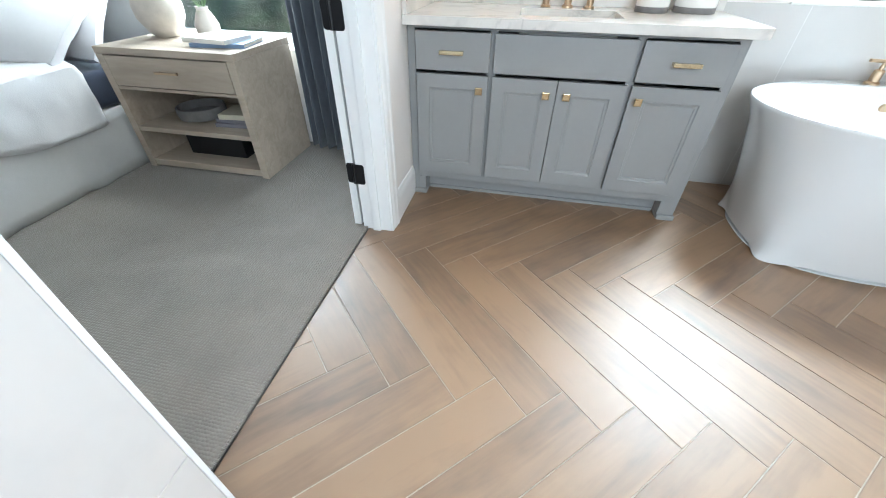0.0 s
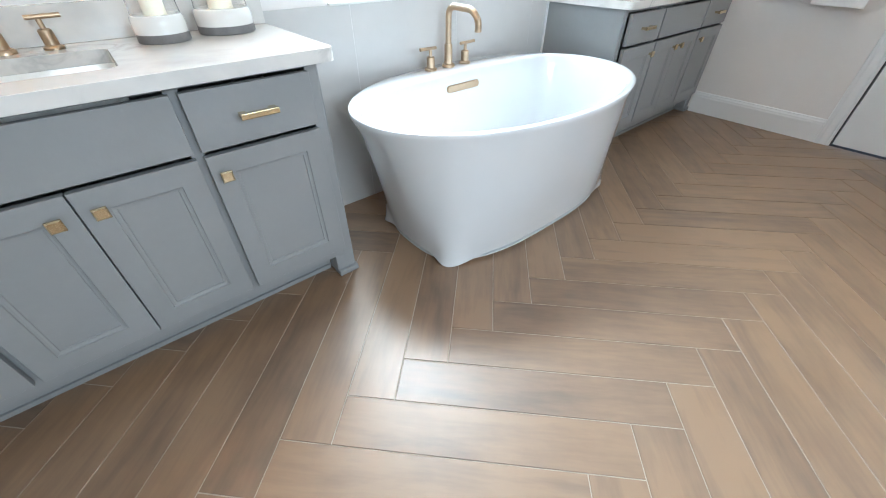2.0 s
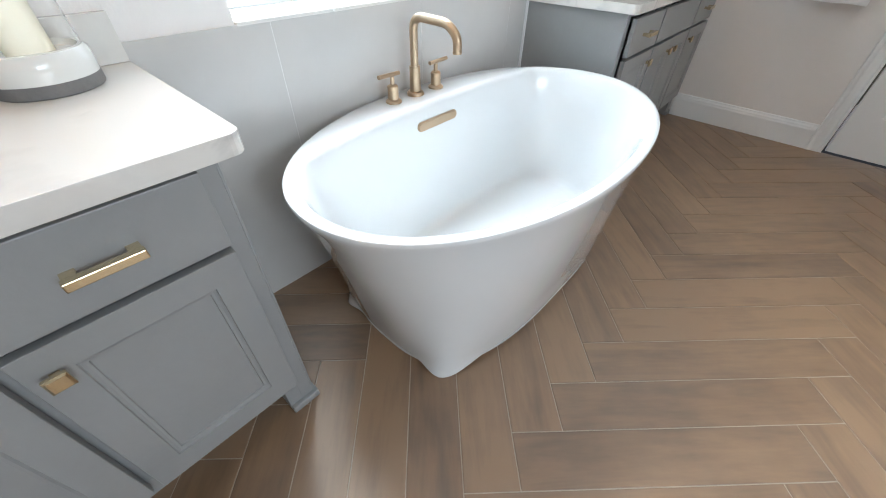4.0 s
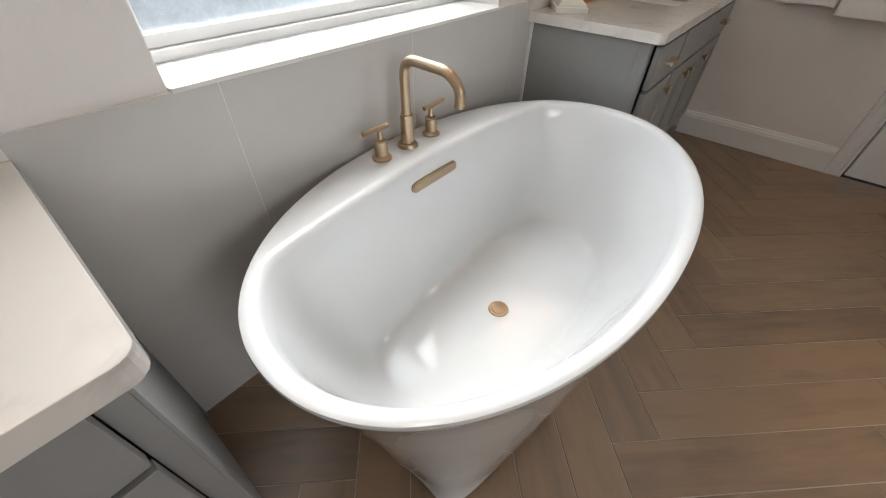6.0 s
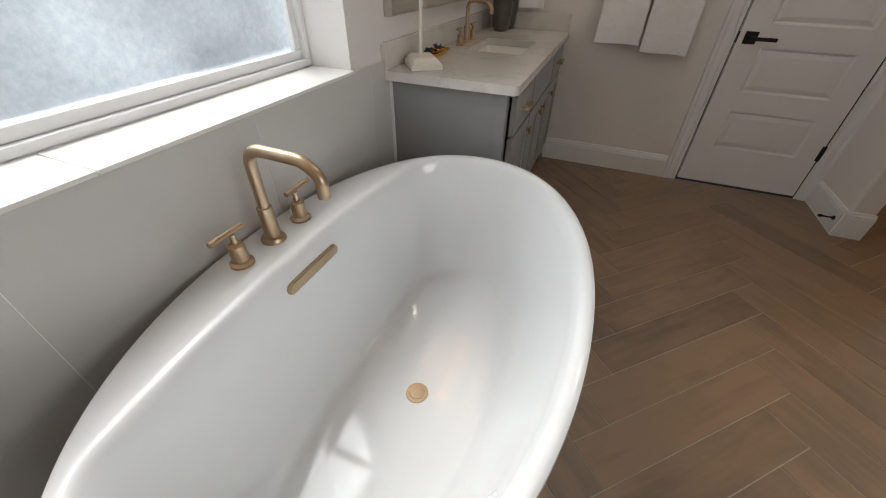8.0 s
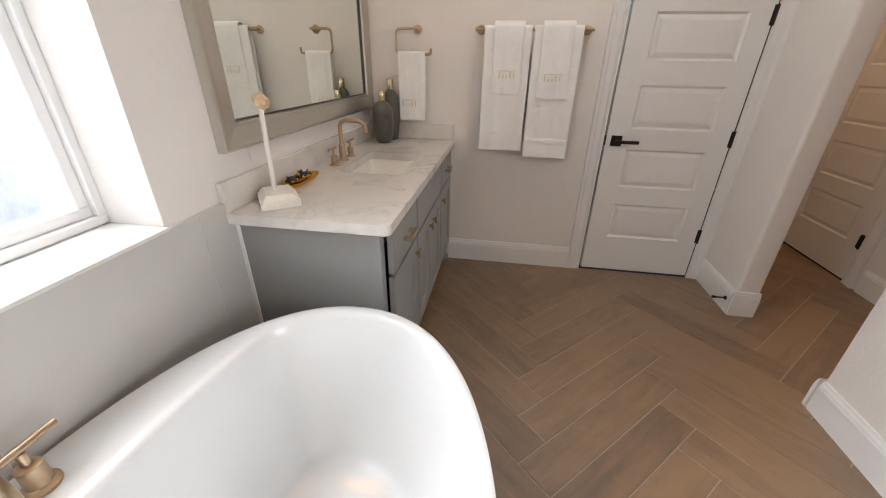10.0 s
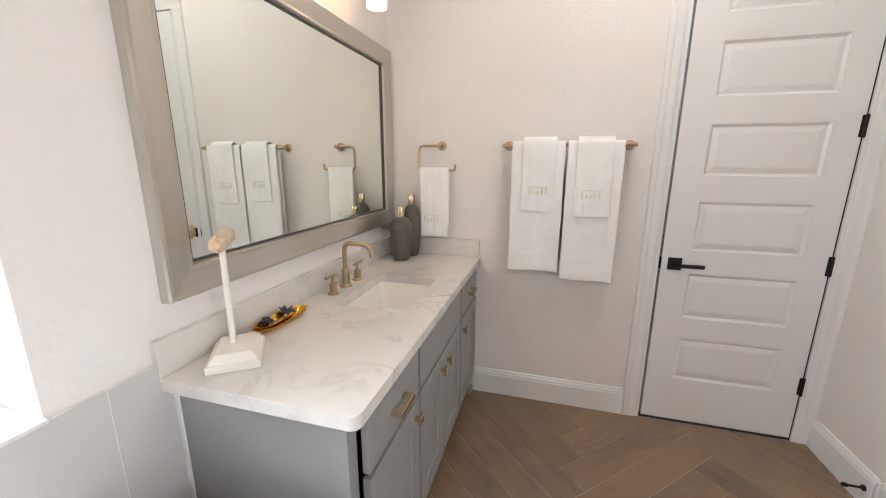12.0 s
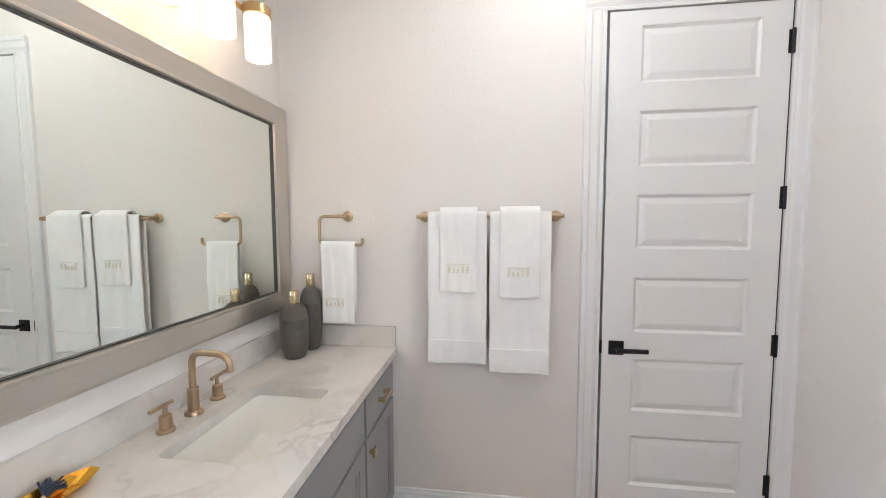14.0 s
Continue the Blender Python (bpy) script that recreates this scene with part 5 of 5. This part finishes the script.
R2 = math.sqrt(2)


def clipped(poly, x0, x1, y0, y1):
    for axis, lim, sign in ((0, x0, 1), (0, x1, -1), (1, y0, 1), (1, y1, -1)):
        out = []
        for a, b in zip(poly, poly[1:] + poly[:1]):
            da, db = sign * (a[axis] - lim), sign * (b[axis] - lim)
            if da >= 0:
                out.append(a)
            if da * db < 0:
                t = da / (da - db)
                out.append((a[0] + t * (b[0] - a[0]), a[1] + t * (b[1] - a[1])))
        poly = out
        if len(poly) < 3:
            return []
    return poly


def plank_mesh(poly):
    """A plank from its outline, with a slightly eased top edge."""
    cx, cy = sum(p[0] for p in poly) / len(poly), sum(p[1] for p in poly) / len(poly)
    def inset(d):
        return [(x + d * (1 if x < cx else -1), y + d * (1 if y < cy else -1)) for x, y in poly]
    bm = loft([[(x, y, -0.0024) for x, y in poly], [(x, y, -0.0006) for x, y in poly], [(x, y, 0.0) for x, y in (inset(0.0008) if len(poly) == 4 else poly)]], False, True)
    me = bpy.data.meshes.new("plank")
    bm.to_mesh(me)
    bm.free()
    me.materials.append(PLANK)
    return me


whole = plank_mesh([(GAP / 2, GAP / 2), (PL - GAP / 2, GAP / 2), (PL - GAP / 2, PW - GAP / 2), (GAP / 2, PW - GAP / 2)])
FX0, FX1, FY0, FY1 = -0.498, 5.6, -0.9, 2.655
for i in range(-40, 60):
    for j in range(-6, 7):
        for kind in (0, 1):
            u, v = U0 + i * PW + j * PL, V0 + i * PW - j * PL
            # local x runs along the plank; kind 0 lies along u, kind 1 along v
            if kind == 0:
                m = SKEW @ pose((u + v) / R2, (v - u) / R2, 0, 0, 0, -45)
            else:
                u, v = u + PL, v + PW
                m = SKEW @ pose((u + v) / R2, (v - u) / R2, 0, 0, 0, -135)
            local = [(GAP / 2, GAP / 2), (PL - GAP / 2, GAP / 2), (PL - GAP / 2, PW - GAP / 2), (GAP / 2, PW - GAP / 2)]
            world_pts = [(m @ Vector((x, y, 0))).to_2d() for x, y in local]
            world_pts = [(p.x, p.y) for p in world_pts]
            if max(p[0] for p in world_pts) < FX0 or min(p[0] for p in world_pts) > FX1 or max(p[1] for p in world_pts) < FY0 or min(p[1] for p in world_pts) > FY1:
                continue
            cut = clipped(world_pts, FX0, FX1, FY0, FY1)
            if len(cut) < 3:
                continue
            inside = all(FX0 <= p[0] <= FX1 and FY0 <= p[1] <= FY1 for p in world_pts)
            inv = m.inverted()
            me = whole if inside else plank_mesh([tuple((inv @ Vector((x, y, 0)))[:2]) for x, y in cut])
            plank = new("plank", me)
            plank.parent = floor
            plank.matrix_basis = m
